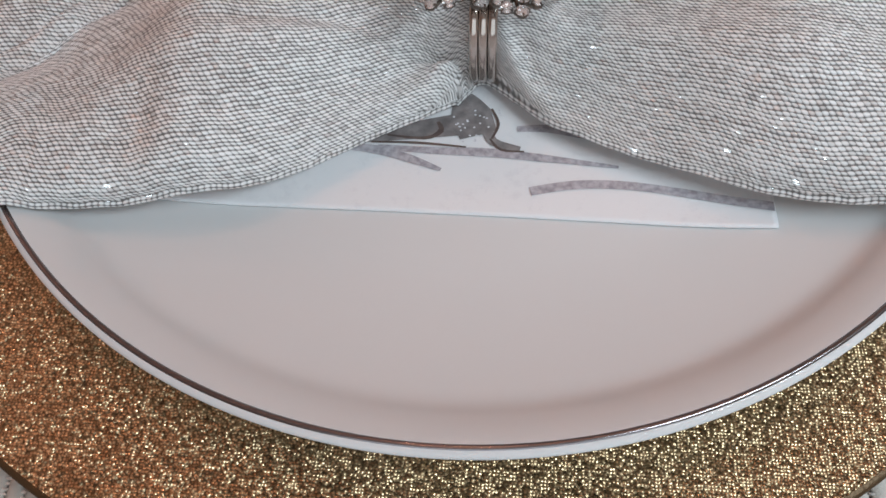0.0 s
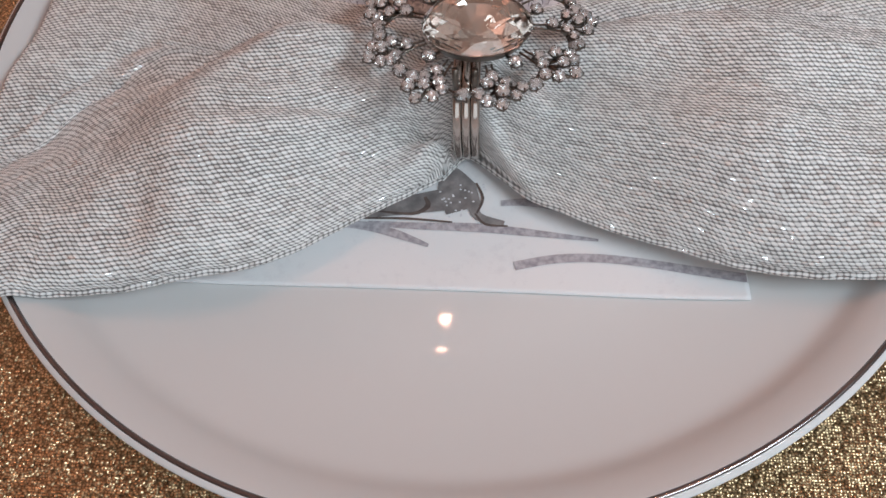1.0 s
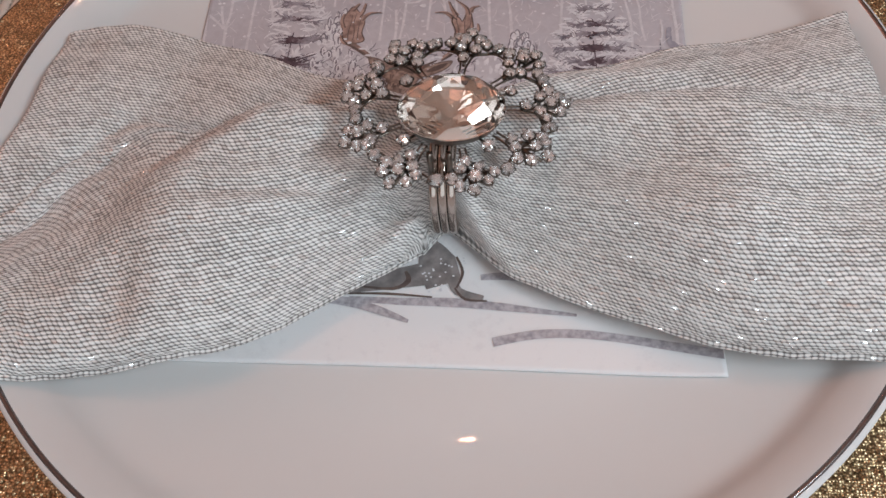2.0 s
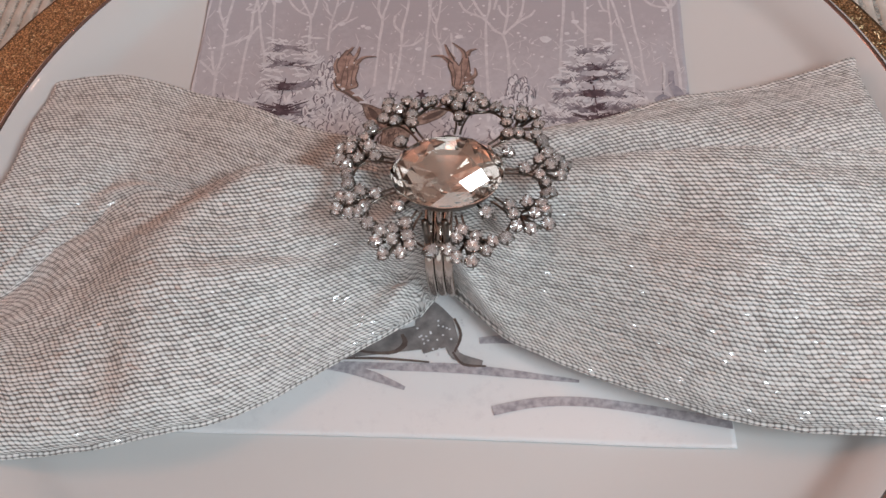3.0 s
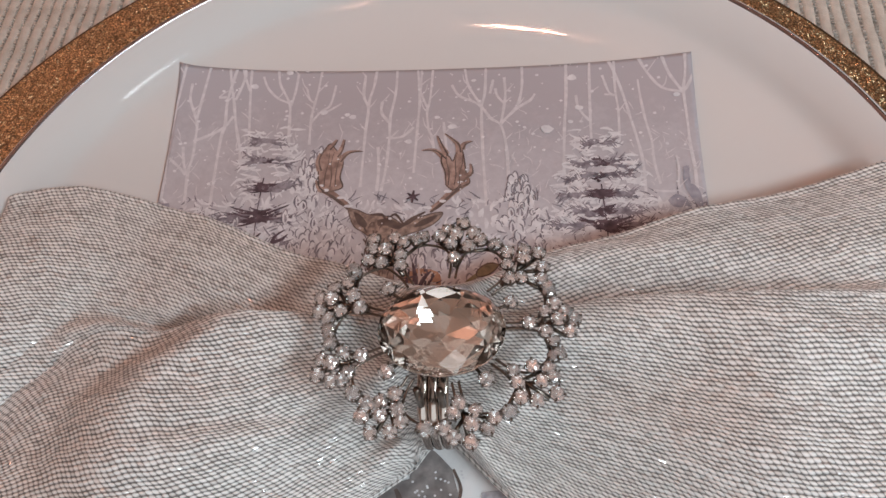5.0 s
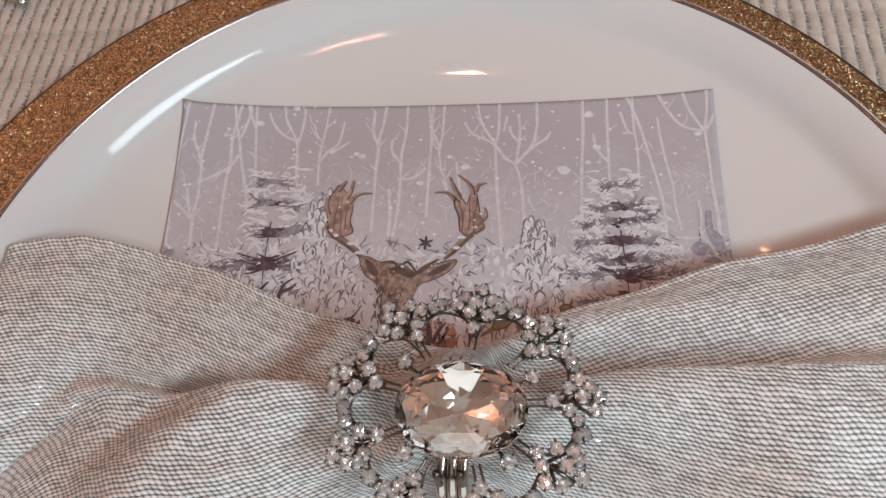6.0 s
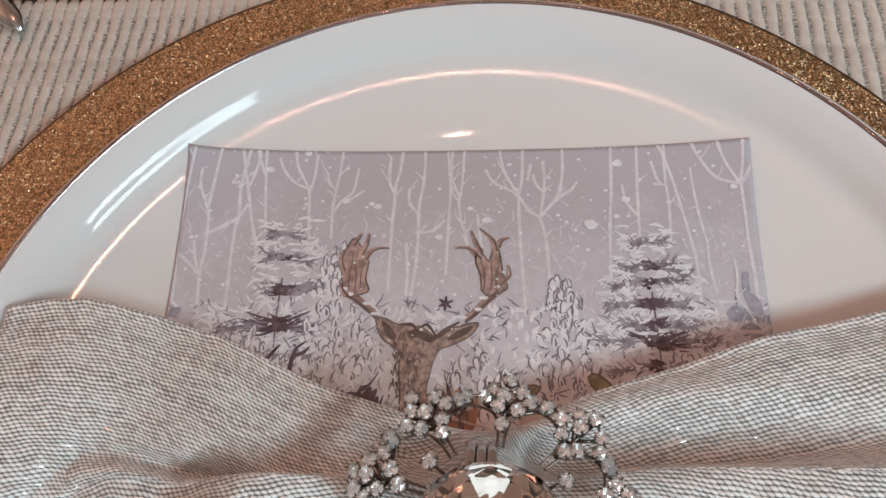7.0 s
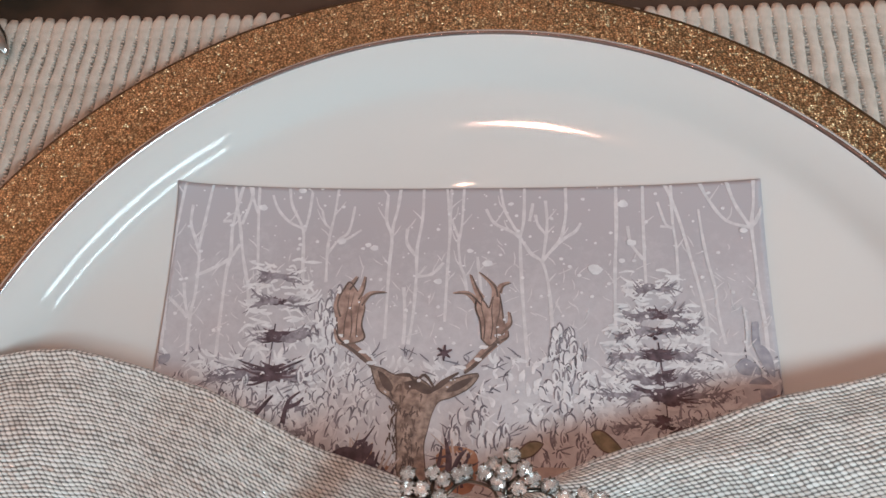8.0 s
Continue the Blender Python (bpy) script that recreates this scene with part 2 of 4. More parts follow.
# ---- helpers for meshes ----
def mesh(name, verts, faces, mat, smooth=True):
    me = bpy.data.meshes.new(name)
    me.from_pydata([tuple(v) for v in verts], [], faces)
    me.materials.append(mat)
    me.polygons.foreach_set("use_smooth", [smooth] * len(me.polygons))
    me.update()
    return me


def part(name, me, parent=None, label=""):
    ob = new(name, me)
    if parent:
        ob.parent = parent
    return tagged(ob, label)


def bm_mesh(name, bm, mat, smooth=False):
    me = bpy.data.meshes.new(name)
    bmesh.ops.recalc_face_normals(bm, faces=bm.faces)
    bm.to_mesh(me)
    bm.free()
    me.materials.append(mat)
    me.polygons.foreach_set("use_smooth", [smooth] * len(me.polygons))
    return me


def box_mesh(name, lo, hi, mat, bevel=0.0):
    bm = bmesh.new()
    bmesh.ops.create_cube(bm, size=1)
    for v in bm.verts:
        v.co = Vector([(a + b) / 2 + c * (b - a) for a, b, c in zip(lo, hi, v.co)])
    if bevel:
        bmesh.ops.bevel(bm, geom=bm.edges[:], offset=bevel, segments=3, affect="EDGES", profile=0.6)
    return bm_mesh(name, bm, mat)


def lathe(name, profile, mat, steps=180, centre=(0, 0), closed=False):
    """Turns a profile of (radius, height) round the vertical through centre."""
    n = len(profile)
    verts, faces = [], []
    for i in range(steps):
        a = 2 * math.pi * i / steps
        for r, z in profile:
            verts.append((centre[0] + r * math.cos(a), centre[1] + r * math.sin(a), z))
    for i in range(steps):
        j = (i + 1) % steps
        for k in range(n if closed else n - 1):
            l = (k + 1) % n
            faces.append((i * n + k, j * n + k, j * n + l, i * n + l))
    return mesh(name, verts, faces, mat)


def smooth_profile(points, per=6):
    """A Catmull-Rom line through the points."""
    p = [points[0], *points, points[-1]]
    out = []
    for a, b, c, d in zip(p, p[1:], p[2:], p[3:]):
        for i in range(per):
            t = i / per
            out.append(tuple(0.5 * (2 * b[k] + (c[k] - a[k]) * t + (2 * a[k] - 5 * b[k] + 4 * c[k] - d[k]) * t * t + (3 * b[k] - a[k] - 3 * c[k] + d[k]) * t ** 3) for k in range(len(b))))
    return out + [tuple(points[-1])]


def tube(points, radius, sides=8, taper=None):
    """Vertices and faces of a tube along a line of points."""
    pts = [Vector(p) for p in points]
    verts, faces = [], []
    side = Vector((0.13, 0.21, 0.97))
    for i, p in enumerate(pts):
        way = (pts[min(i + 1, len(pts) - 1)] - pts[max(i - 1, 0)]).normalized()
        u = way.cross(side)
        u = u.normalized() if u.length > 1e-6 else way.orthogonal().normalized()
        w = way.cross(u)
        r = radius * (taper[i] if taper else 1)
        for k in range(sides):
            a = 2 * math.pi * k / sides
            verts.append(p + r * (math.cos(a) * u + math.sin(a) * w))
    for i in range(len(pts) - 1):
        for k in range(sides):
            l = (k + 1) % sides
            faces.append((i * sides + k, i * sides + l, (i + 1) * sides + l, (i + 1) * sides + k))
    faces.append(tuple(range(sides))[::-1])
    faces.append(tuple((len(pts) - 1) * sides + k for k in range(sides)))
    return verts, faces


def merge(pieces):
    verts, faces = [], []
    for v, f in pieces:
        n = len(verts)
        verts += list(v)
        faces += [tuple(i + n for i in face) for face in f]
    return verts, faces


def empty(name, place=(0, 0, 0), label="", category="", group="", kind=""):
    ob = new(name)
    ob.location = place
    ob.empty_display_size = 0.01
    return tagged(ob, label, category, group, kind)


# ---- room ----
def room():
    x0, x1, y0, y1, z0, z1, t = -2.2, 2.2, -2.0, 2.6, -0.75, 1.75, 0.12
    for name, lo, hi, mat in (
        ("floor", (x0 - t, y0 - t, z0 - t), (x1 + t, y1 + t, z0), FLOOR_WOOD),
        ("ceiling", (x0 - t, y0 - t, z1), (x1 + t, y1 + t, z1 + t), CEILING_WHITE),
        ("wall_north", (x0 - t, y1, z0), (x1 + t, y1 + t, z1), PLASTER),
        ("wall_south", (x0 - t, y0 - t, z0), (x1 + t, y0, z1), PLASTER),
        ("wall_west", (x0 - t, y0, z0), (x0, y1, z1), PLASTER),
        ("wall_east", (x1, y0, z0), (x1 + t, y1, z1), PLASTER),
    ):
        tagged(part(name, box_mesh(name, lo, hi, mat)), "plain warm-toned surface that closes the dining room", name.split("_")[0], kind="structure")


def dining_table():
    ob = empty("dining_table", (0, 0.3, -0.75), "dark stained wooden dining table under the place setting", "table")
    part("tabletop", box_mesh("tabletop", (-0.85, -0.53, 0.72), (0.85, 0.53, 0.75), WOOD, 0.004), ob)
    leg = box_mesh("leg", (-0.035, -0.035, 0), (0.035, 0.035, 0.72), WOOD, 0.004)
    for x in (-0.77, 0.77):
        for y in (-0.45, 0.45):
            part("leg", leg, ob).location = (x, y, 0)


room()
dining_table()

# ---- place mat ----
def place_mat():
    pitch, y0, y1, half = 4.62 * MM, -0.165, 0.1705, 50
    ob = empty("place_mat", (0, 0, 0), "ribbed beige cotton place mat with silver thread between its cords", "place mat")
    ob.rotation_euler = (0, 0, radians(-0.8))
    part("backing", box_mesh("backing", (-half * pitch, y0 + 0.002, 0.0001), (half * pitch, y1 - 0.003, 0.0012), MAT_BASE), ob)
    cords, threads = [], []
    for k in range(4):
        rnd = random.Random(40 + k)
        n = 110
        pts, tap = [], []
        for i in range(n + 1):
            y = y0 + (y1 - y0) * i / n
            pts.append((0.00022 * math.sin(i * 0.9 + k) + rnd.uniform(-1, 1) * 0.00008, y, 0.0018))
            end = min(i, n - i)
            tap.append((0.75, 1.28, 1.3, 1.12)[end] if end < 4 else rnd.uniform(0.97, 1.04))
        v, f = tube(pts, 2.0 * MM, 12, tap)
        v = [Vector((p.x, p.y, max(0.0002, 0.0018 + (p.z - 0.0018) * 0.5))) for p in v]
        cords.append(mesh("cord", v, f, CORD))
        ticks, y = [], y0 + 0.004
        while y < y1 - 0.005:
            lift, wide, long = rnd.uniform(0.0023, 0.0029), rnd.uniform(0.5, 0.75) * MM, rnd.uniform(0.5, 0.8) * MM
            lean = rnd.uniform(-0.2, 0.2) * MM
            a = [(-wide, y, 0.0012), (wide, y, 0.0012), (wide, y + long, 0.0012), (-wide, y + long, 0.0012)]
            b = [(-wide * 0.92 + lean, y + 0.0001, lift), (wide * 0.92 + lean, y + 0.0001, lift), (wide * 0.92, y + long - 0.0001, lift), (-wide * 0.92, y + long - 0.0001, lift)]
            ticks.append((a + b, [(4, 5, 6, 7), (0, 1, 5, 4), (1, 2, 6, 5), (2, 3, 7, 6), (3, 0, 4, 7)]))
            y += long + rnd.uniform(0.45, 0.65) * MM
        threads.append(mesh("silver_thread", *merge(ticks), LUREX, False))
    for i in range(-half, half):
        c = part("cord", cords[i % 4], ob)
        c.location = ((i + 0.5) * pitch, 0.0006 * math.sin(i * 1.7), 0)
        part("silver_thread", threads[(i * 7) % 4], ob).location = ((i + 1) * pitch, 0, 0)


# ---- charger ----
CHARGER_AT = (-0.0088, 0.0020)


def charger_plate():
    ob = empty("charger_plate", (*CHARGER_AT, 0.0033), "round gold glitter charger plate with a dark edge", "charger plate")
    top = smooth_profile([(0.0, 0.0030), (0.095, 0.0030), (0.108, 0.0036), (0.120, 0.0080), (0.130, 0.0108), (0.148, 0.0116), (0.1650, 0.0120)])
    low = smooth_profile([(0.1650, 0.0098), (0.130, 0.0085), (0.120, 0.0056), (0.108, 0.0006), (0.095, 0.0), (0.0, 0.0)])
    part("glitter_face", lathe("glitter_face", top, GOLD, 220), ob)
    part("underside", lathe("underside", low, GOLD_EDGE, 220), ob)
    edge = [(0.1650 + 0.0016 * math.cos(a), 0.0109 + 0.0011 * math.sin(a)) for a in [math.pi * (0.5 - k / 8) for k in range(9)]]
    part("rim_edge", lathe("rim_edge", edge, GOLD_EDGE, 220), ob, "dark brown-gold edge")


# ---- plate ----
def plate_profile():
    """Flat middle, a crease, then a brim that steepens towards its edge."""
    r = np.concatenate([[0.0, 0.060], np.linspace(0.0865, 0.1338, 56)])
    tilt = np.tan(np.radians(np.interp(r, [0.0865, 0.0893, 0.0917, 0.094, 0.097, 0.1047, 0.113, 0.119, 0.1215, 0.1235, 0.1252, 0.1275, 0.131, 0.1338], [0.0, 3.0, 4.6, 6.2, 8.2, 12.5, 16.5, 19.5, 27.0, 44.0, 52.0, 44.0, 37.0, 28.0])))
    rise = np.concatenate([[0], np.cumsum((tilt[1:] + tilt[:-1]) / 2 * np.diff(r))])
    return [(float(a), float(0.0165 + 0.0159 * b / rise[-1])) for a, b in zip(r, rise)]


PLATE_TOP = plate_profile()
_top = PLATE_TOP
_top_r, _top_z = np.array([p[0] for p in _top]), np.array([p[1] for p in _top])


def plate_height(x, y):
    return np.interp(np.hypot(x, y), _top_r, _top_z)


def dinner_plate():
    ob = empty("dinner_plate", (0, 0, 0.0063), "round white porcelain dinner plate with a silver rim line", "plate")
    d = -0.0063
    low = [(0.1358, 0.0326), (0.1368, 0.0318), (0.1366, 0.0306), (0.1340, 0.0272), (0.1280, 0.0205), (0.1200, 0.0143), (0.108, 0.0122), (0.086, 0.0115), (0.0835, 0.0105), (0.0828, 0.0066), (0.0815, 0.0063), (0.0795, 0.0066), (0.0785, 0.0108), (0.0, 0.0112)]
    part("dish", lathe("dish", [(r, z + d) for r, z in _top] + [(0.1346, 0.0328 + d)] + [(r, z + d) for r, z in smooth_profile(low, 4)], PORCELAIN, 240), ob)
    ring = [(0.1342, 0.0326), (0.1345, 0.0330), (0.1349, 0.0331), (0.1353, 0.0330), (0.1355, 0.0327)]
    part("silver_rim", lathe("silver_rim", [(r, z + d) for r, z in ring], SILVER, 240), ob, "thin shiny silver rim line")


place_mat()
charger_plate()
dinner_plate()

# ---- printed paper napkin ----
PAPER_BOX = (-0.0850, 0.0770, -0.0715, 0.0915)


def paper_height(x, y):
    """The paper lies on the plate and springs up a little towards its upper corners."""
    lift = 0.0007 + 0.0002 * np.clip((np.abs(x + 0.004) - 0.010) / 0.07, 0, 1)
    return plate_height(x, y) + lift


def paper_napkin():
    x0, x1, y0, y1 = PAPER_BOX
    n = 120
    verts, faces = [], []
    for side in (0, 1):
        for j in range(n + 1):
            for i in range(n + 1):
                x = x0 + (x1 - x0) * i / n
                y = y0 + (y1 - y0) * j / n - 0.0010 * ((x + 0.004) / 0.08) ** 2
                verts.append((x, y, float(paper_height(x, y)) - 0.0006 * side))
    m = (n + 1) ** 2
    for j in range(n):
        for i in range(n):
            a = j * (n + 1) + i
            faces.append((a, a + 1, a + n + 2, a + n + 1))
            faces.append((m + a, m + a + n + 1, m + a + n + 2, m + a + 1))
    rim = [i for i in range(n + 1)] + [(j + 1) * (n + 1) - 1 for j in range(1, n + 1)] + [n * (n + 1) + i for i in range(n - 1, -1, -1)] + [j * (n + 1) for j in range(n - 1, 0, -1)]
    for a, b in zip(rim, rim[1:] + rim[:1]):
        faces.append((a, m + a, m + b, b))
    ob = empty("paper_napkin", (0, 0, 0), "square paper napkin printed with a snowy lilac winter wood", "paper napkin")
    part("sheet", mesh("sheet", verts, faces, PAPER), ob)
    return ob


PRINT_LAYER = [0]


def ribbon(points, widths):
    """A flat printed stroke through points in millimetres, as wide as given."""
    pts = smooth_profile(points, 4) if len(points) > 2 else [points[0], tuple((a + b) / 2 for a, b in zip(*points)), points[1]]
    n = len(pts)
    verts, faces = [], []
    ws = np.interp(np.linspace(0, 1, n), np.linspace(0, 1, len(widths)), widths)
    for i, p in enumerate(pts):
        a, b = pts[max(i - 1, 0)], pts[min(i + 1, n - 1)]
        dx, dy = b[0] - a[0], b[1] - a[1]
        l = math.hypot(dx, dy) or 1
        ox, oy = -dy / l * ws[i] / 2, dx / l * ws[i] / 2
        for s in (1, -1):
            verts.append(((p[0] + s * ox) * MM, (p[1] + s * oy) * MM))
    for i in range(n - 1):
        faces.append((2 * i, 2 * i + 1, 2 * i + 3, 2 * i + 2))
    return verts, faces


def blot(x, y, rx, ry, rnd, n=9, turn=0.0):
    """A flat printed patch with an uneven outline."""
    verts = []
    for k in range(n):
        a = 2 * math.pi * k / n
        r = rnd.uniform(0.82, 1.15)
        u, w = rx * r * math.cos(a), ry * r * math.sin(a)
        verts.append(((x + u * math.cos(turn) - w * math.sin(turn)) * MM, (y + u * math.sin(turn) + w * math.cos(turn)) * MM))
    return verts, [tuple(range(n))]


def printed(name, pieces, mat, parent, kind=""):
    """Lays flat strokes on the paper, each print a little above the one before."""
    PRINT_LAYER[0] += 1
    x0, x1, y0, y1 = PAPER_BOX
    v, f = merge(pieces)
    lifts = [(0.05 + 0.003 * PRINT_LAYER[0] + 0.0015 * (i % 20)) * MM for i, piece in enumerate(pieces) for _ in piece[0]]
    inside = [x0 < x < x1 and y0 < y < y1 for x, y in v]
    f = [face for face in f if any(inside[k] for k in face)]
    verts = []
    for (x, y), lift in zip(v, lifts):
        x, y = min(max(x, x0 + 0.0003), x1 - 0.0003), min(max(y, y0 + 0.0003), y1 - 0.0003 - 0.0010 * ((x + 0.004) / 0.08) ** 2)
        verts.append((x, y, float(paper_height(x, y)) + lift))
    return tagged(part(name, mesh(name, verts, f, mat), parent), kind=kind)


def patch(points):
    """A flat printed area inside a softened outline, points in millimetres."""
    ring = smooth_profile([*points, points[0]], 3)[:-1]
    return [(x * MM, y * MM) for x, y in ring], [tuple(range(len(ring)))]


def outline(points, width=0.45):
    return ribbon([*points, points[0]], [width * 0.7, width, width * 0.6, width * 1.1, width * 0.7])


def wander(a, b, rnd, width, sag=0.6):
    """A slightly crooked stroke from a to b."""
    mids = [(a[0] + (b[0] - a[0]) * t + rnd.uniform(-sag, sag), a[1] + (b[1] - a[1]) * t + rnd.uniform(-sag, sag)) for t in (0.33, 0.66)]
    return ribbon([a, *mids, b], [width, width * 0.9, width * 0.25])


def birch(paper, rnd, *limbs, wide=0.95):
    """One pale birch: its trunk and its limbs."""
    strokes = []
    for limb in limbs:
        line = [(x + rnd.uniform(-0.12, 0.12), y) for x, y in limb]
        strokes.append(ribbon(line, [wide * rnd.uniform(0.6, 1.0) for _ in range(14)]))
        for k in range(len(line) - 1):
            if rnd.random() < 0.35:
                (x, y), s = line[k], rnd.choice((-1, 1))
                strokes.append(ribbon([(x, y), (x + s * 1.2, y + 1.5), (x + s * rnd.uniform(1.6, 3.2), y + rnd.uniform(2.5, 5))], [0.5, 0.4, 0.15]))
    printed("printed_birch", strokes, INK_PALE, paper)


def snowy_fir(paper, rnd, trunk, tiers):
    """Tiers of ragged boughs, violet at the trunk and grey outside, with snow on them."""
    x, top, foot = trunk
    snow, grey, dark, caps = [], [], [wander((x, (top + foot) / 2 + 4), (x + 0.6, foot), rnd, 0.4)], []
    for y, left, right, heart in tiers:
        for side, reach in ((-1, left), (1, right)):
            for _ in range(9 + int(reach)):
                q, h = x + side * rnd.uniform(0, reach), y + rnd.uniform(-4, 5)
                l, a = rnd.uniform(2, 5), rnd.uniform(-0.5, 0.7)
                snow.append(ribbon([(q, h), (q + side * l * 0.5, h + rnd.uniform(-0.4, 0.6)), (q + side * l * math.cos(a), h + l * math.sin(a))], [0.5, rnd.uniform(0.6, 1.1), 0.25]))
            for _ in range(2):
                end = (x + side * reach * rnd.uniform(0.75, 1.0), y + rnd.uniform(-2.5, 2.5))
                grey.append(ribbon([(x, y), (x + side * reach * 0.4, y + rnd.uniform(-1.2, 0.6)), end], [1.3, 1.9, 0.3]))
                for _ in range(int(reach * 1.8)):
                    t = rnd.uniform(0.15, 0.98)
                    q, h = x + (end[0] - x) * t, y + (end[1] - y) * t
                    l, a = rnd.uniform(1.4, 3.6), rnd.uniform(0.35, 1.1) * rnd.choice((-1, 1))
                    grey.append(ribbon([(q, h), (q + side * l * 0.5 * math.cos(a) + rnd.uniform(-0.2, 0.2), h + l * 0.5 * math.sin(a)), (q + side * l * math.cos(a), h + l * math.sin(a))], [0.55, 0.4, 0.12]))
            for _ in range(int(heart * 3.4)):
                l, a = heart * rnd.uniform(0.3, 1.05), rnd.uniform(-0.35, 0.55)
                q, h = x + rnd.gauss(0, 0.9), y + rnd.gauss(0, 0.7)
                dark.append(ribbon([(q, h), (q + side * l * 0.5, h + l * 0.5 * math.sin(a) - 0.4), (q + side * l * math.cos(a), h + l * math.sin(a) * 0.8)], [rnd.uniform(0.7, 1.5), rnd.uniform(0.5, 1.0), 0.12]))
            for _ in range(int(2 + reach * 0.4)):
                q, h, l = x + side * rnd.uniform(1, reach * 0.9), y + rnd.uniform(-1.5, 2.0), rnd.uniform(1.0, 2.6)
                caps.append(ribbon([(q, h), (q + side * l * 0.5, h + 0.3), (q + side * l, h - rnd.uniform(0, 0.8))], [0.2, rnd.uniform(0.35, 0.7), 0.12]))
    printed("printed_snow_bough", snow, INK_WHITE, paper, "stuff")
    printed("printed_grey_bough", grey, INK_NEEDLE, paper, "stuff")
    printed("printed_dark_bough", dark, INK_VIOLET, paper, "stuff")
    printed("printed_snow_bough", caps, INK_WHITE, paper, "stuff")


def snowy_shrub(paper, rnd, x, foot, top, wide, count):
    """Upright leaves heavy with snow: pale inside a broken grey outline."""
    fills, lines, dots = [], [], []
    for _ in range(count):
        h = rnd.random()
        y = foot + (top - foot) * h
        q = x + rnd.uniform(-1, 1) * wide * (1.05 - 0.85 * h ** 1.5)
        a, l, w = math.pi / 2 + (x - q) / wide * 0.5 * rnd.uniform(-0.6, 1.4), rnd.uniform(2.2, 5.2), rnd.uniform(0.55, 1.0)
        c, s = math.cos(a), math.sin(a)
        loop = [(q + c * l * t - s * w * k, y + s * l * t + c * w * k) for t, k in ((0, 0.3), (0.3, 1), (0.75, 0.9), (1, 0), (0.75, -0.9), (0.3, -1))]
        fills.append(patch(loop))
        part_of = rnd.choice((loop[:4], loop[2:], loop[1:5], loop[3:]))
        lines.append(ribbon(part_of, [0.2, rnd.uniform(0.35, 0.7), 0.2]))
        if rnd.random() < 0.5:
            dots.append(ribbon([(q + 0.8 * c, y + 0.8 * s), (q + l * 0.4 * c + 0.2, y + l * 0.4 * s), (q + l * 0.75 * c, y + l * 0.75 * s)], [0.3, w * 0.9, 0.2]))
    printed("printed_snow_leaf", fills, INK_WHITE, paper, "stuff")
    printed("printed_leaf_shade", dots, INK_NEEDLE, paper, "stuff")
    printed("printed_leaf_outline", lines, INK_LINE, paper, "stuff")


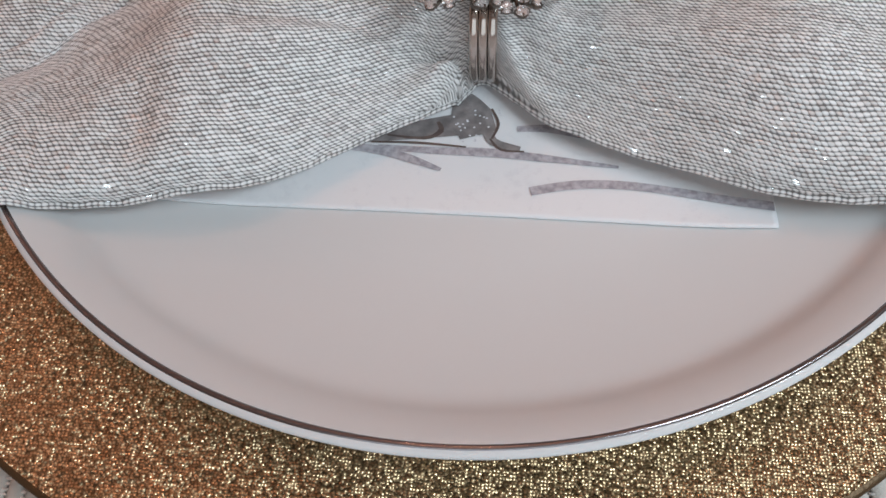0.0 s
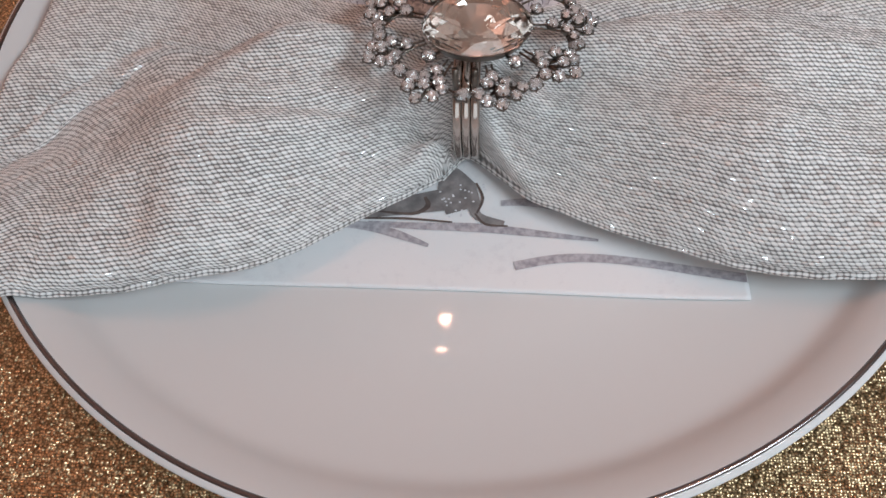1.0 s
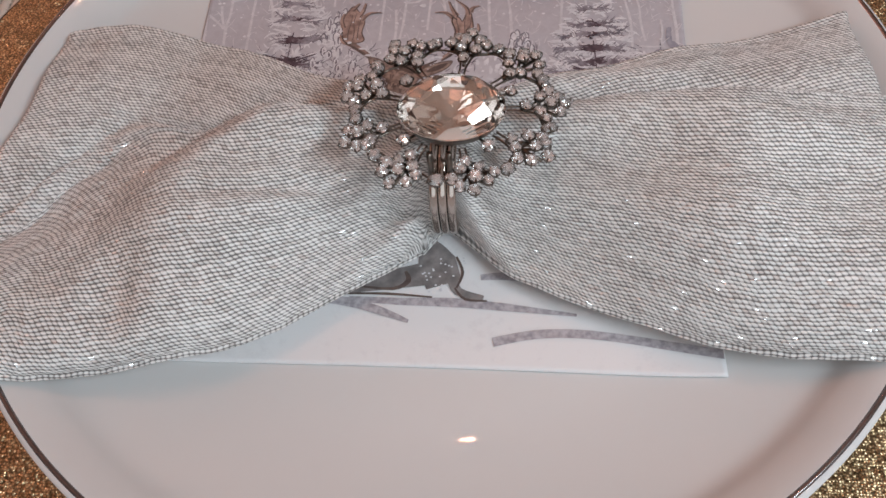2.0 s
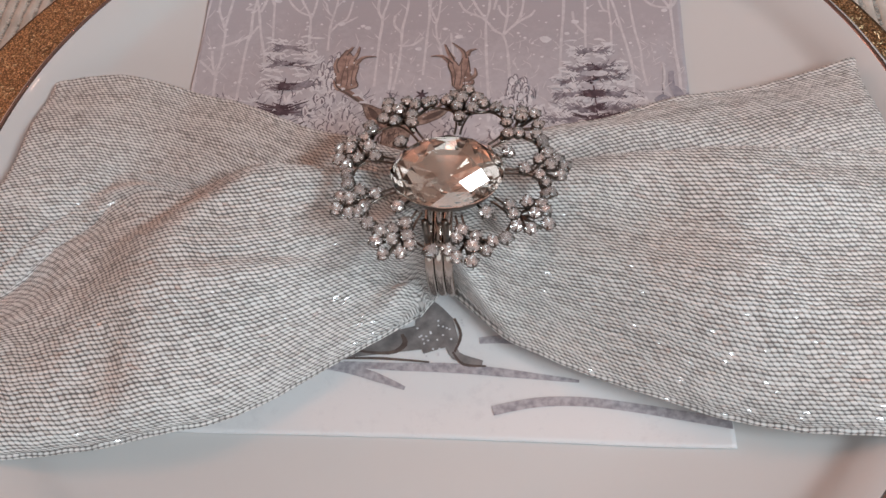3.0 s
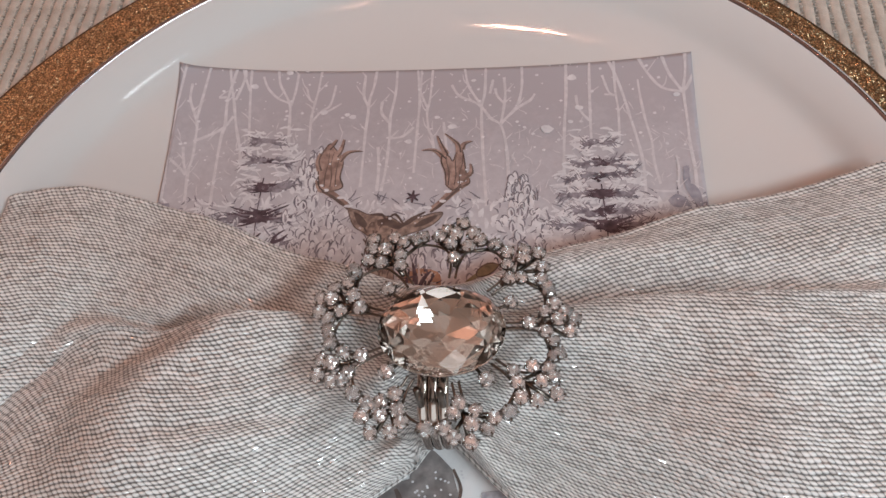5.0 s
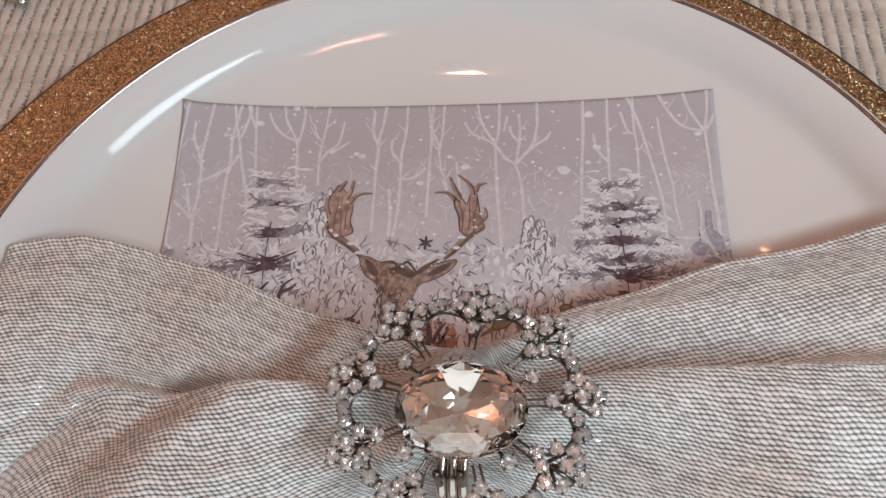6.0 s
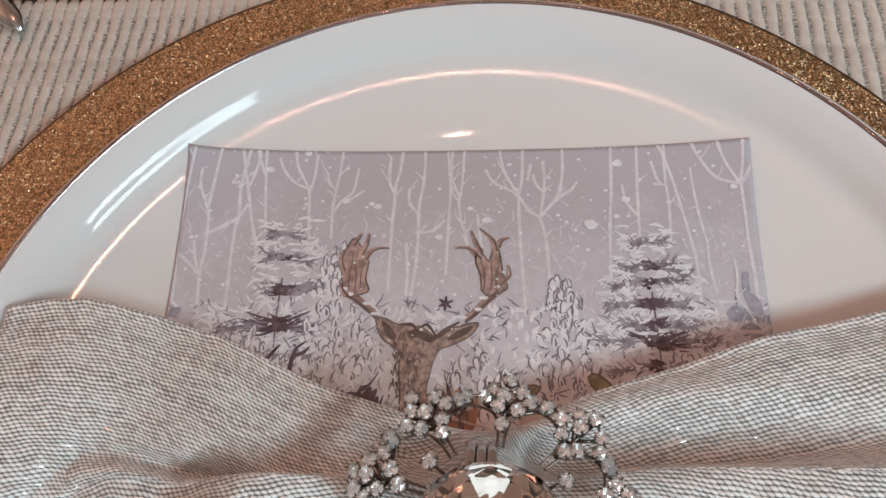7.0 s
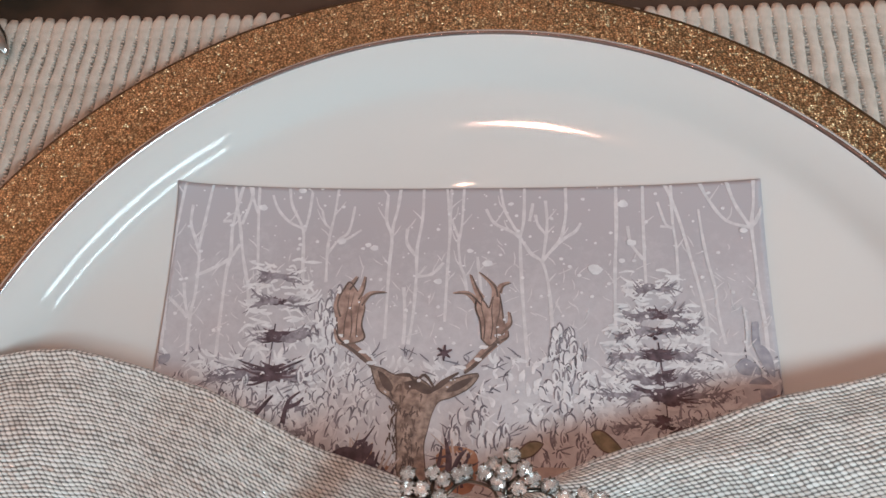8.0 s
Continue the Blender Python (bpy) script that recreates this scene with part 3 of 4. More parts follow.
def winter_print(paper):
    rnd = random.Random(7)
    x0, x1 = PAPER_BOX[0] / MM, PAPER_BOX[1] / MM
    # pale birches
    birch(paper, rnd, [(-82.1, 92.4), (-83.3, 87.3), (-84.6, 74.4), (-84.9, 64.5), (-84.6, 51.5), (-84.0, 42.0)], wide=1.1)
    birch(paper, rnd, [(-75.2, 93.1), (-76.8, 81.6), (-77.8, 71.6), (-77.5, 69.1), (-77.1, 58.4), (-77.6, 51.9), (-76.5, 39.2)], [(-80.7, 84.2), (-80.7, 78.8), (-79.2, 74.8), (-77.7, 70.7)], [(-84.2, 57.2), (-80.7, 54.1), (-78.1, 51.5)], [(-80.7, 61.5), (-79.8, 56.6), (-78.1, 51.5)], wide=1.15)
    birch(paper, rnd, [(-69.5, 92.5), (-68.5, 85.6), (-67.0, 78.9), (-65.3, 70.5), (-63.2, 62.2), (-61.7, 54.7)], [(-66.6, 92.7), (-67.8, 87.3), (-69.1, 78.8), (-68.8, 70.3), (-69.4, 65.3), (-69.4, 55.4), (-69.0, 45.6), (-68.2, 36.2)], [(-66.4, 73.5), (-69.1, 69.1), (-73.4, 66.0), (-77.9, 63.8)], [(-64.8, 91.7), (-64.2, 88.4), (-65.1, 84.0), (-66.7, 79.4)], [(-71.9, 80.0), (-69.6, 80.3)], wide=1.15)
    birch(paper, rnd, [(-62.5, 93.3), (-62.2, 84.2), (-61.2, 72.3), (-59.4, 55.5)], [(-65.1, 90.8), (-63.8, 86.7), (-62.3, 83.0)], wide=0.95)
    birch(paper, rnd, [(-54.0, 92.8), (-52.9, 86.3), (-50.3, 81.2), (-48.9, 77.8), (-48.2, 70.9), (-46.7, 53.9)], [(-47.3, 89.9), (-47.7, 83.0), (-48.6, 77.8)], [(-58.4, 88.6), (-56.6, 84.4), (-53.2, 80.7), (-49.1, 78.8)], wide=1.1)
    birch(paper, rnd, [(-39.7, 91.8), (-40.4, 83.1), (-41.3, 76.2), (-41.4, 70.9), (-41.0, 62.3)], [(-44.1, 84.4), (-43.0, 80.5), (-41.2, 78.9)], [(-34.8, 85.8), (-35.8, 77.9), (-38.5, 75.3), (-41.4, 70.9)], [(-32.3, 78.4), (-35.3, 76.1), (-37.6, 74.7)], wide=0.95)
    birch(paper, rnd, [(-25.2, 89.4), (-25.4, 81.4), (-23.4, 76.1), (-23.5, 67.4), (-23.5, 57.3), (-23.5, 46.0)], [(-21.7, 91.5), (-22.2, 85.0), (-23.3, 79.6), (-23.4, 76.1)], wide=1.1)
    birch(paper, rnd, [(-15.0, 91.7), (-15.2, 81.4), (-16.2, 72.5), (-15.9, 64.0), (-16.3, 52.4), (-17.1, 44.5)], [(-19.2, 78.7), (-19.1, 74.3), (-16.4, 70.4)], [(-15.7, 64.0), (-11.6, 64.8), (-8.6, 68.2)], [(-19.3, 60.9), (-18.3, 52.4), (-18.3, 44.5)], wide=1.15)
    birch(paper, rnd, [(-8.4, 91.7), (-7.2, 79.5), (-7.3, 70.8), (-7.6, 62.3), (-7.8, 50.9)], [(-7.1, 91.7), (-7.0, 84.9), (-7.2, 79.5)], wide=1.0)
    birch(paper, rnd, [(-3.5, 91.6), (-4.0, 79.5), (-4.6, 74.2), (-3.9, 67.3), (-2.7, 64.0), (-1.6, 57.3)], [(-6.7, 81.3), (-5.9, 78.6), (-4.7, 76.0)], [(0.7, 69.9), (1.2, 65.6), (2.1, 59.0)], wide=1.0)
    birch(paper, rnd, [(6.8, 91.5), (8.0, 84.8), (10.4, 79.4), (12.2, 75.9), (12.5, 69.0), (13.0, 57.4), (13.7, 46.3), (14.4, 38.6)], [(2.9, 84.8), (5.2, 80.3), (9.9, 77.7), (12.2, 75.6)], [(13.4, 91.4), (13.2, 81.2), (12.4, 75.9)], wide=1.1)
    birch(paper, rnd, [(12.4, 75.6), (13.8, 73.3), (15.3, 70.7), (18.3, 68.2), (19.8, 62.3), (20.4, 54.2), (20.7, 44.8)], [(19.5, 87.3), (19.7, 81.1), (19.4, 76.7), (18.3, 68.2)], [(16.5, 82.9), (17.2, 79.7), (19.4, 76.6)], [(28.9, 80.2), (27.4, 77.6), (24.6, 75.5), (20.7, 71.6), (18.3, 68.2)], [(24.9, 91.1), (24.9, 82.9), (23.5, 75.8), (21.1, 72.1)], [(15.9, 86.5), (15.5, 83.8), (14.9, 80.8)], wide=1.1)
    birch(paper, rnd, [(39.0, 91.5), (38.7, 79.2), (37.5, 65.6), (37.0, 49.6)], wide=1.2)
    birch(paper, rnd, [(46.1, 91.5), (45.9, 79.0), (45.5, 69.0), (45.5, 60.7)], [(41.7, 79.1), (42.3, 73.7), (45.2, 69.0)], wide=1.05)
    birch(paper, rnd, [(53.8, 91.4), (53.6, 80.4), (54.3, 72.2), (53.7, 60.7)], [(50.0, 86.0), (51.8, 79.6), (53.5, 78.2)], [(50.3, 78.8), (53.5, 78.4)], wide=0.95)
    birch(paper, rnd, [(52.0, 91.5), (54.6, 83.6), (56.6, 75.3), (57.4, 70.5), (58.9, 62.4), (60.2, 52.8), (59.9, 40.6)], wide=1.05)
    birch(paper, rnd, [(60.6, 83.3), (61.1, 76.8), (61.9, 68.7), (63.1, 60.7), (63.4, 52.8), (64.3, 45.2)], wide=0.9)
    birch(paper, rnd, [(75.1, 90.3), (74.7, 83.9), (73.8, 77.6), (74.1, 68.2), (74.2, 58.9), (74.6, 49.7), (74.4, 39.3)], [(61.1, 91.6), (63.6, 85.6), (67.5, 79.6), (73.5, 77.3)], [(68.3, 90.9), (70.0, 84.3), (73.5, 77.7)], [(76.9, 82.9), (75.1, 79.1), (73.8, 77.3)], wide=1.15)
    # faint wash of twigs in the haze between the trunks
    haze = []
    for _ in range(330):
        q, y, a, l = rnd.uniform(x0, x1), rnd.uniform(40, 74) - 10 * rnd.random(), rnd.uniform(0.3, 2.8), rnd.uniform(1.5, 4.5)
        haze.append(ribbon([(q, y), (q + 0.5 * l * math.cos(a) + rnd.uniform(-0.4, 0.4), y + 0.5 * l * math.sin(a)), (q + l * math.cos(a), y + l * math.sin(a))], [0.15, 0.35, 0.1]))
    printed("printed_twig", haze, INK_PALE, paper, "stuff")
    # snowy undergrowth: pale masses under fine grey lines
    for name, mat, count, thick, low, high in (("printed_snowy_undergrowth", INK_WHITE, 560, 1.5, 4, 40), ("printed_grey_undergrowth", INK_LINE, 760, 0.5, 4, 42), ("printed_snowy_undergrowth", INK_WHITE, 330, 0.75, 4, 38)):
        strokes = []
        for _ in range(count):
            q, y = rnd.uniform(x0, x1), low + (high - low) * rnd.random() ** 1.25
            a, l = rnd.uniform(0.2, 2.9), rnd.uniform(1.4, 4.6)
            bend = rnd.uniform(-0.8, 0.8)
            strokes.append(ribbon([(q, y), (q + 0.5 * l * math.cos(a) + bend, y + 0.5 * l * math.sin(a)), (q + l * math.cos(a), y + l * math.sin(a))], [thick * 0.4, thick * rnd.uniform(0.6, 1.1), thick * 0.2]))
        printed(name, strokes, mat, paper, "stuff")
    # two firs and three leafy shrubs
    snowy_fir(paper, rnd, (-53.5, 76, 16), ((64, 6, 6, 0), (56.5, 8, 9, 2.2), (46.5, 7, 13, 4.6), (36.0, 20, 13, 10), (27, 12, 12, 0), (20, 8, 15, 2)))
    snowy_shrub(paper, rnd, -37.5, 8, 57, 13, 150)
    snowy_shrub(paper, rnd, -62.0, 12, 32, 16, 70)
    snowy_shrub(paper, rnd, 23.5, 6, 46, 10, 120)
    snowy_shrub(paper, rnd, 1.0, 8, 26, 14, 50)
    snowy_fir(paper, rnd, (47.5, 69, 14), ((61, 5, 5, 0), (53.5, 9, 9, 2.4), (48.5, 11, 11, 2), (42.5, 12, 11, 4.5), (36.0, 10, 13, 4.2), (31.5, 17, 17, 9.0), (25, 13, 12, 3.2), (17, 17, 18, 0)))
    snowy_shrub(paper, rnd, 56.0, 10, 26, 14, 50)
    # slate shrub near the edge, behind a white fork
    printed("printed_slate_shrub", [patch([(71.3, 51.0), (72.9, 51.3), (72.8, 48.3), (72.7, 44.5), (70.9, 44.9)]), patch([(71.0, 44.9), (73.4, 44.9), (75.2, 42.0), (75.4, 36.7), (73.9, 37.8), (72.2, 40.8)]), patch([(65.9, 39.5), (68.6, 41.6), (72.0, 39.0), (71.9, 37.2), (67.3, 37.2)]), patch([(68.1, 34.9), (71.7, 36.7), (73.9, 35.5), (73.8, 34.7)]), patch([(71.3, 33.5), (75.0, 33.5), (74.8, 31.8), (71.6, 30.3)]), patch([(-84.2, 40.5), (-81.4, 41.2), (-81.4, 39.0), (-83.8, 38.3)])], INK_SLATE, paper)
    birch(paper, rnd, [(69.7, 55.2), (70.1, 49.8), (69.4, 43.7), (71.2, 40.8), (72.7, 37.1), (74.5, 33.8)], [(62.1, 42.9), (66.2, 42.5), (69.3, 42.8)], [(63.2, 33.4), (68.0, 34.3), (74.0, 34.1)], wide=0.9)
    # two brown printed antlers over the plain brown head and neck of a deer
    for palm, beam, tines in (
        ([(-36.1, 47.2), (-36.9, 52.3), (-36.8, 57.2), (-35.2, 60.9), (-34.1, 62.3), (-32.3, 60.2), (-30.6, 57.9), (-29.4, 54.8), (-29.9, 49.9), (-28.8, 46.3), (-30.7, 45.0), (-33.7, 44.6)], [(-35.7, 45.9), (-32.8, 44.3), (-29.2, 41.5), (-25.7, 38.5)], ([(-34.5, 60.2), (-33.1, 62.3), (-32.3, 64.0)], [(-31.8, 57.3), (-30.5, 60.3), (-30.1, 64.0)], [(-30.7, 55.6), (-28.3, 58.8), (-24.1, 59.3)], [(-36.3, 52.3), (-37.4, 55.6), (-37.1, 58.9)], [(-34.7, 44.9), (-36.2, 46.2), (-37.2, 48.7)])),
        ([(2.2, 46.2), (1.8, 50.9), (0.5, 54.9), (1.1, 57.7), (2.9, 56.5), (4.1, 54.9), (5.3, 59.0), (6.2, 60.3), (7.1, 57.4), (7.8, 52.5), (8.1, 48.6), (6.3, 45.9), (4.3, 44.3)], [(6.9, 46.2), (3.7, 43.1), (0.6, 39.7), (-2.0, 37.5)], ([(1.7, 55.7), (-1.7, 59.0), (-5.7, 59.1)], [(2.0, 57.4), (0.4, 60.6), (-1.2, 64.6)], [(5.9, 58.2), (5.0, 61.5), (1.2, 65.3)], [(6.5, 59.3), (7.4, 61.3), (9.5, 62.3)], [(7.5, 48.6), (9.6, 50.6), (9.2, 53.8)], [(6.9, 45.9), (8.7, 46.9), (8.7, 48.7)])),
    ):
        printed("printed_antler", [patch(palm), ribbon(beam, [2.6, 2.4, 2.0, 1.6])] + [ribbon(t, [2.2, 1.4, 0.35]) for t in tines], INK_BROWN, paper)
        edge = [outline(palm, 0.5), ribbon([(x, y - 0.7) for x, y in beam], [1.0, 0.8, 1.1, 0.7])] + [ribbon([(x + 0.45, y - 0.2) for x, y in t], [0.55, 0.5, 0.25]) for t in tines]
        cx, cy = [sum(p[k] for p in palm) / len(palm) for k in (0, 1)]
        edge += [wander((cx + d, cy - 7), (cx + d + rnd.uniform(-1, 1), cy + 6), rnd, 0.35) for d in (-1.6, 0.2, 1.8)]
        printed("printed_antler_outline", edge, INK_UMBER, paper, "stuff")
        printed("printed_snow_on_antler", [blot(x + rnd.uniform(-1, 1), y + 0.8, rnd.uniform(0.7, 1.6), 0.55, rnd, 9) for x, y in beam], INK_WHITE, paper, "stuff")
    form = [(-26.6, 38.5), (-23.5, 37.9), (-19.9, 36.1), (-14.7, 35.6), (-12.1, 34.4), (-9.1, 32.4), (-5.1, 35.1), (1.5, 36.7), (-0.4, 33.1), (-5.0, 30.4), (-8.4, 29.1), (-10.0, 25.8), (-10.8, 22.1), (-11.6, 17.9), (-11.0, 12.4), (-10.8, 7.2), (-18.8, 7.0), (-18.3, 12.2), (-18.4, 17.8), (-19.0, 23.4), (-18.9, 27.8), (-21.2, 30.1), (-24.3, 32.5)]
    printed("printed_deer_form", [patch(form)], INK_FAWN, paper)
    shades = [outline(form, 0.4), ribbon([(-19.9, 36.1), (-16.3, 36.2), (-14.6, 34.4), (-12.2, 36.2), (-9.4, 32.4)], [0.5, 0.9, 0.5, 0.9, 0.5]), ribbon([(-10.0, 32.1), (-7.3, 34.5), (-3.4, 36.9)], [1.0, 1.2, 0.5])]
    shades += [wander((x, y), (x + rnd.uniform(-0.5, 0.5), y - rnd.uniform(1.5, 3.0)), rnd, 0.4, 0.2) for x, y in [(rnd.uniform(-20.5, -13.5), rnd.uniform(6, 31)) for _ in range(46)]]
    shades += [patch([(-24.7, 37.3), (-22.5, 36.1), (-20.3, 33.1), (-21.0, 31.6), (-23.2, 33.4)]), patch([(0.4, 35.8), (-2.2, 35.1), (-5.1, 33.6), (-6.5, 31.8), (-3.9, 32.1), (-1.3, 33.7)]), patch([(-17.4, 34.3), (-14.6, 34.7), (-11.5, 33.5), (-9.7, 31.8), (-11.9, 31.1), (-14.5, 32.3), (-17.0, 32.3)])]
    shades += [wander((x, y), (x + rnd.uniform(-1.2, 1.2), y - rnd.uniform(1.0, 2.6)), rnd, 0.5, 0.3) for x, y in [(rnd.uniform(-21.5, -12.5), rnd.uniform(14, 34)) for _ in range(40)]]
    printed("printed_brown_shade", shades, INK_UMBER, paper, "stuff")
    # tan bank with a rust edge, dark low shrubs
    printed("printed_tan_bank", [patch([(11.5, 12.6), (17.7, 13.3), (24.5, 13.3), (31.5, 13.9), (38.1, 16.7), (47.8, 20.7), (57.5, 24.1), (68.8, 28.9), (75.9, 32.1), (74.9, 29.0), (57.1, 19.3), (40.5, 10.9), (31.0, 6.7), (14.9, 6.3)])], INK_TAN, paper)
    for stroke in (ribbon([(31.5, 13.9), (38.1, 16.7), (47.8, 20.7), (57.5, 24.1), (68.8, 28.9), (75.8, 31.8)], [1.0, 0.9, 1.1, 0.7, 0.8]), ribbon([(-24.7, 6.9), (-22.7, 10.1), (-20.0, 12.2)], [4, 5, 2]), ribbon([(-26.3, 6.8), (-24.8, 9.0), (-22.2, 11.0)], [2, 3, 1]), ribbon([(-4.2, 7.4), (-2.6, 11.7), (0.8, 16.8)], [6, 6, 2]), ribbon([(-6.2, 9.8), (-4.4, 13.9), (-2.4, 17.0)], [3, 4, 1])):
        printed("printed_rust_ground", [stroke], INK_RUST, paper)
    thicket = [ribbon([(-34.5, 15.3), (-31.4, 16.1), (-27.0, 15.3), (-24.4, 18.2)], [1.2, 2.6, 3.2, 0.4]), ribbon([(-29.8, 11.1), (-28.1, 14.5), (-25.9, 18.7)], [3, 3.6, 0.5]), ribbon([(-30.9, 13.3), (-29.4, 16.1), (-28.5, 19.0)], [1, 1.6, 0.3]), ribbon([(-26.5, 8.2), (-25.4, 12.0), (-24.0, 16.2)], [3, 3, 0.5]), ribbon([(-5.6, 9.8), (-5.2, 14.6), (-6.3, 20.0)], [1.6, 1.6, 0.4]), ribbon([(-4.3, 11.4), (-2.8, 15.0), (-0.9, 17.3)], [1.2, 1.2, 0.3]), ribbon([(-8.5, 11.1), (-7.5, 14.5), (-7.1, 18.0)], [1.0, 1.0, 0.3])]
    for ends in ([(51.3, 22.6), (54.2, 23.6), (57.3, 24.5)], [(48.7, 21.6), (50.7, 22.7), (51.6, 23.8)], [(-48.2, 22.9), (-47.4, 28.5), (-44.4, 31.3)], [(-48.0, 27.0), (-45.1, 28.0), (-43.4, 29.8)], [(-55.6, 25.0), (-53.1, 28.4), (-51.5, 30.3)]):
        thicket.append(ribbon(ends, [1.4, 1.0, 0.3]))
    for bush in ([(-34.2, 14.9), (-31.2, 16.7), (-27.1, 16.2), (-24.4, 18.5), (-24.9, 13.4), (-25.7, 6.3), (-31.4, 9.7)], [(-8.4, 15.7), (-5.1, 18.0), (0.8, 17.0), (2.0, 13.2), (0.2, 7.0), (-7.2, 6.8)], [(-25.5, 6.3), (-23.9, 11.3), (-19.8, 12.7), (-18.8, 6.5)]):
        printed("printed_rust_bush", [patch(bush)], INK_RUST, paper)
        cx, cy = [sum(p[k] for p in bush) / len(bush) for k in (0, 1)]
        leaves = [wander((cx + rnd.gauss(0, 2.2), cy + rnd.gauss(0, 2.6)), (cx + rnd.gauss(0, 3.2), cy + rnd.gauss(1.5, 3.4)), rnd, rnd.uniform(0.5, 1.1), 0.4) for _ in range(26)]
        printed("printed_bush_leaf", leaves[::2], INK_VIOLET, paper, "stuff")
        printed("printed_bush_leaf", leaves[1::2], INK_TAN, paper, "stuff")
    printed("printed_dark_shrub", thicket, INK_VIOLET, paper, "stuff")
    star = (-7.4, 42.2)
    printed("printed_dark_twig", [ribbon([(star[0] + 2.2 * math.cos(a), star[1] + 2.2 * math.sin(a)), star, (star[0] - 2.0 * math.cos(a), star[1] - 2.2 * math.sin(a))], [0.5, 1.0, 0.4]) for a in (0.4, 1.5, 2.5)], INK_VIOLET, paper)
    for body, tail in (([(18.0, 19.0), (17.0, 17.6), (15.0, 15.9), (12.2, 15.3), (11.9, 17.0), (13.9, 19.0), (16.1, 19.6)], [(12.2, 15.9), (10.1, 14.5), (8.5, 13.3)]), ([(29.7, 21.8), (31.1, 22.6), (33.0, 22.1), (35.6, 19.7), (36.8, 17.8), (35.4, 16.9), (32.7, 17.4), (31.2, 18.7), (30.1, 20.4)], [(36.2, 17.8), (37.4, 16.7), (38.6, 15.6)])):
        printed("printed_olive_patch", [patch(body), ribbon(tail, [1.6, 1.0, 0.4])], INK_OLIVE, paper)
        printed("printed_olive_edge", [outline(body, 0.4)], INK_UMBER, paper)
    # snow drift lines and the dark brown patch near the lower edge
    printed("printed_drift_line", [ribbon([(18, -64), (29, -61.5), (41, -61), (54, -62.3), (66, -64.2), (77, -66.3)], [2.6, 2.6, 2.5, 2.4, 2.6, 2.8])], INK_DRIFT, paper)
    printed("printed_drift_line", [ribbon([(14, -44.5), (22, -44), (30, -45.5), (40, -47.5)], [1.8, 2.6, 2.4, 1.2]), ribbon([(42, -51), (46, -50.5), (52, -50.5)], [1.6, 2.0, 1.2]), ribbon([(-33, -52), (-22, -53), (-13, -55.5), (-5, -58.5)], [2.0, 2.8, 2.5, 1.0]), ribbon([(-22, -52), (-8, -52.5), (6, -52.5), (20, -53.5), (40, -55.5)], [1.5, 2.2, 2.8, 2.4, 0.8])], INK_DRIFT, paper)
    printed("printed_taupe_patch", [ribbon([(-1, -34), (1.5, -40), (4, -47)], [5, 11, 10]), ribbon([(-26, -49.5), (-12, -46), (2, -43)], [2.5, 6, 8]), ribbon([(6, -44), (8, -49), (15, -51)], [3.4, 2.6, 1.6])], INK_TAUPE, paper)
    for edge in (ribbon([(-24, -50.5), (-12, -50.2), (1, -51)], [0.5, 0.8, 0.5]), ribbon([(-20, -48), (-10, -48.6), (-6, -46), (-7, -43)], [0.5, 1.0, 1.6, 0.8]), ribbon([(7, -38), (9, -43), (7.5, -48)], [0.6, 0.8, 0.6]), ribbon([(7, -48), (10, -51.4), (16, -51.8)], [0.5, 0.8, 0.5]), ribbon([(48, -50), (52, -49.6)], [1.6, 1.4])):
        printed("printed_taupe_edge", [edge], INK_UMBER, paper)
    # falling snow
    flakes = []
    for _ in range(330):
        x, y = rnd.uniform(-82, 75), rnd.uniform(30, 91)
        r = rnd.choice((0.2, 0.22, 0.25, 0.3, 0.38, 0.5))
        flakes.append(blot(x, y, r * 1.15, r, rnd, 7))
    for _ in range(26):
        flakes.append(blot(rnd.uniform(-3, 10), rnd.uniform(-50, -38), 0.35, 0.3, rnd, 6))
    for x, y, r in ((32.3, 66.0, 1.7), (-28.1, 72.6, 1.0), (-29.9, 73.5, 0.8), (-31.3, 72.4, 0.5), (3.3, 67.8, 1.2), (-61.0, 84.6, 1.1), (-50.1, 90.2, 0.9), (40.6, 85.7, 1.3), (42.3, 73.9, 1.2), (-37.6, 74.7, 1.1), (43.4, 30.2, 1.4), (9.7, 86.2, 0.7), (-1.4, 71.6, 0.8), (-9.9, 62.5, 1.0), (71.7, 76.4, 0.9), (39.5, 68.5, 0.8), (-62.0, 68.2, 0.7)):
        flakes.append(blot(x, y, r * 1.2, r * 0.85, rnd, 10))
    printed("printed_snowfall", flakes, INK_WHITE, paper, "stuff")


winter_print(paper_napkin())

# ---- cloth napkin, gathered in a ring ----
RING_X = 4.5


def knots(x, xs, ys, soft=4.0):
    """Softened line through knots, in millimetres."""
    g = np.arange(-160, 161, 1.0)
    v = np.interp(g, xs, ys)
    k = np.exp(-0.5 * (np.arange(-20, 21) / soft) ** 2)
    v = np.convolve(np.pad(v, 20, mode="edge"), k / k.sum(), mode="valid")
    return np.interp(x, g, v)


def ramp(x, a, b):
    t = np.clip((x - a) / (b - a), 0, 1)
    return t * t * (3 - 2 * t)


def cloth_front(x):
    return knots(x, [-125, -107, -92, -67, -50, -37, -23, -3, 1, 4.5, 8, 21, 36, 50, 70, 90, 112, 130], [-87, -86, -83, -77.5, -72.5, -65, -55, -40, -33, -29, -33, -46,  -53.5, -59, -66.5, -71, -73, -74], 2.0)


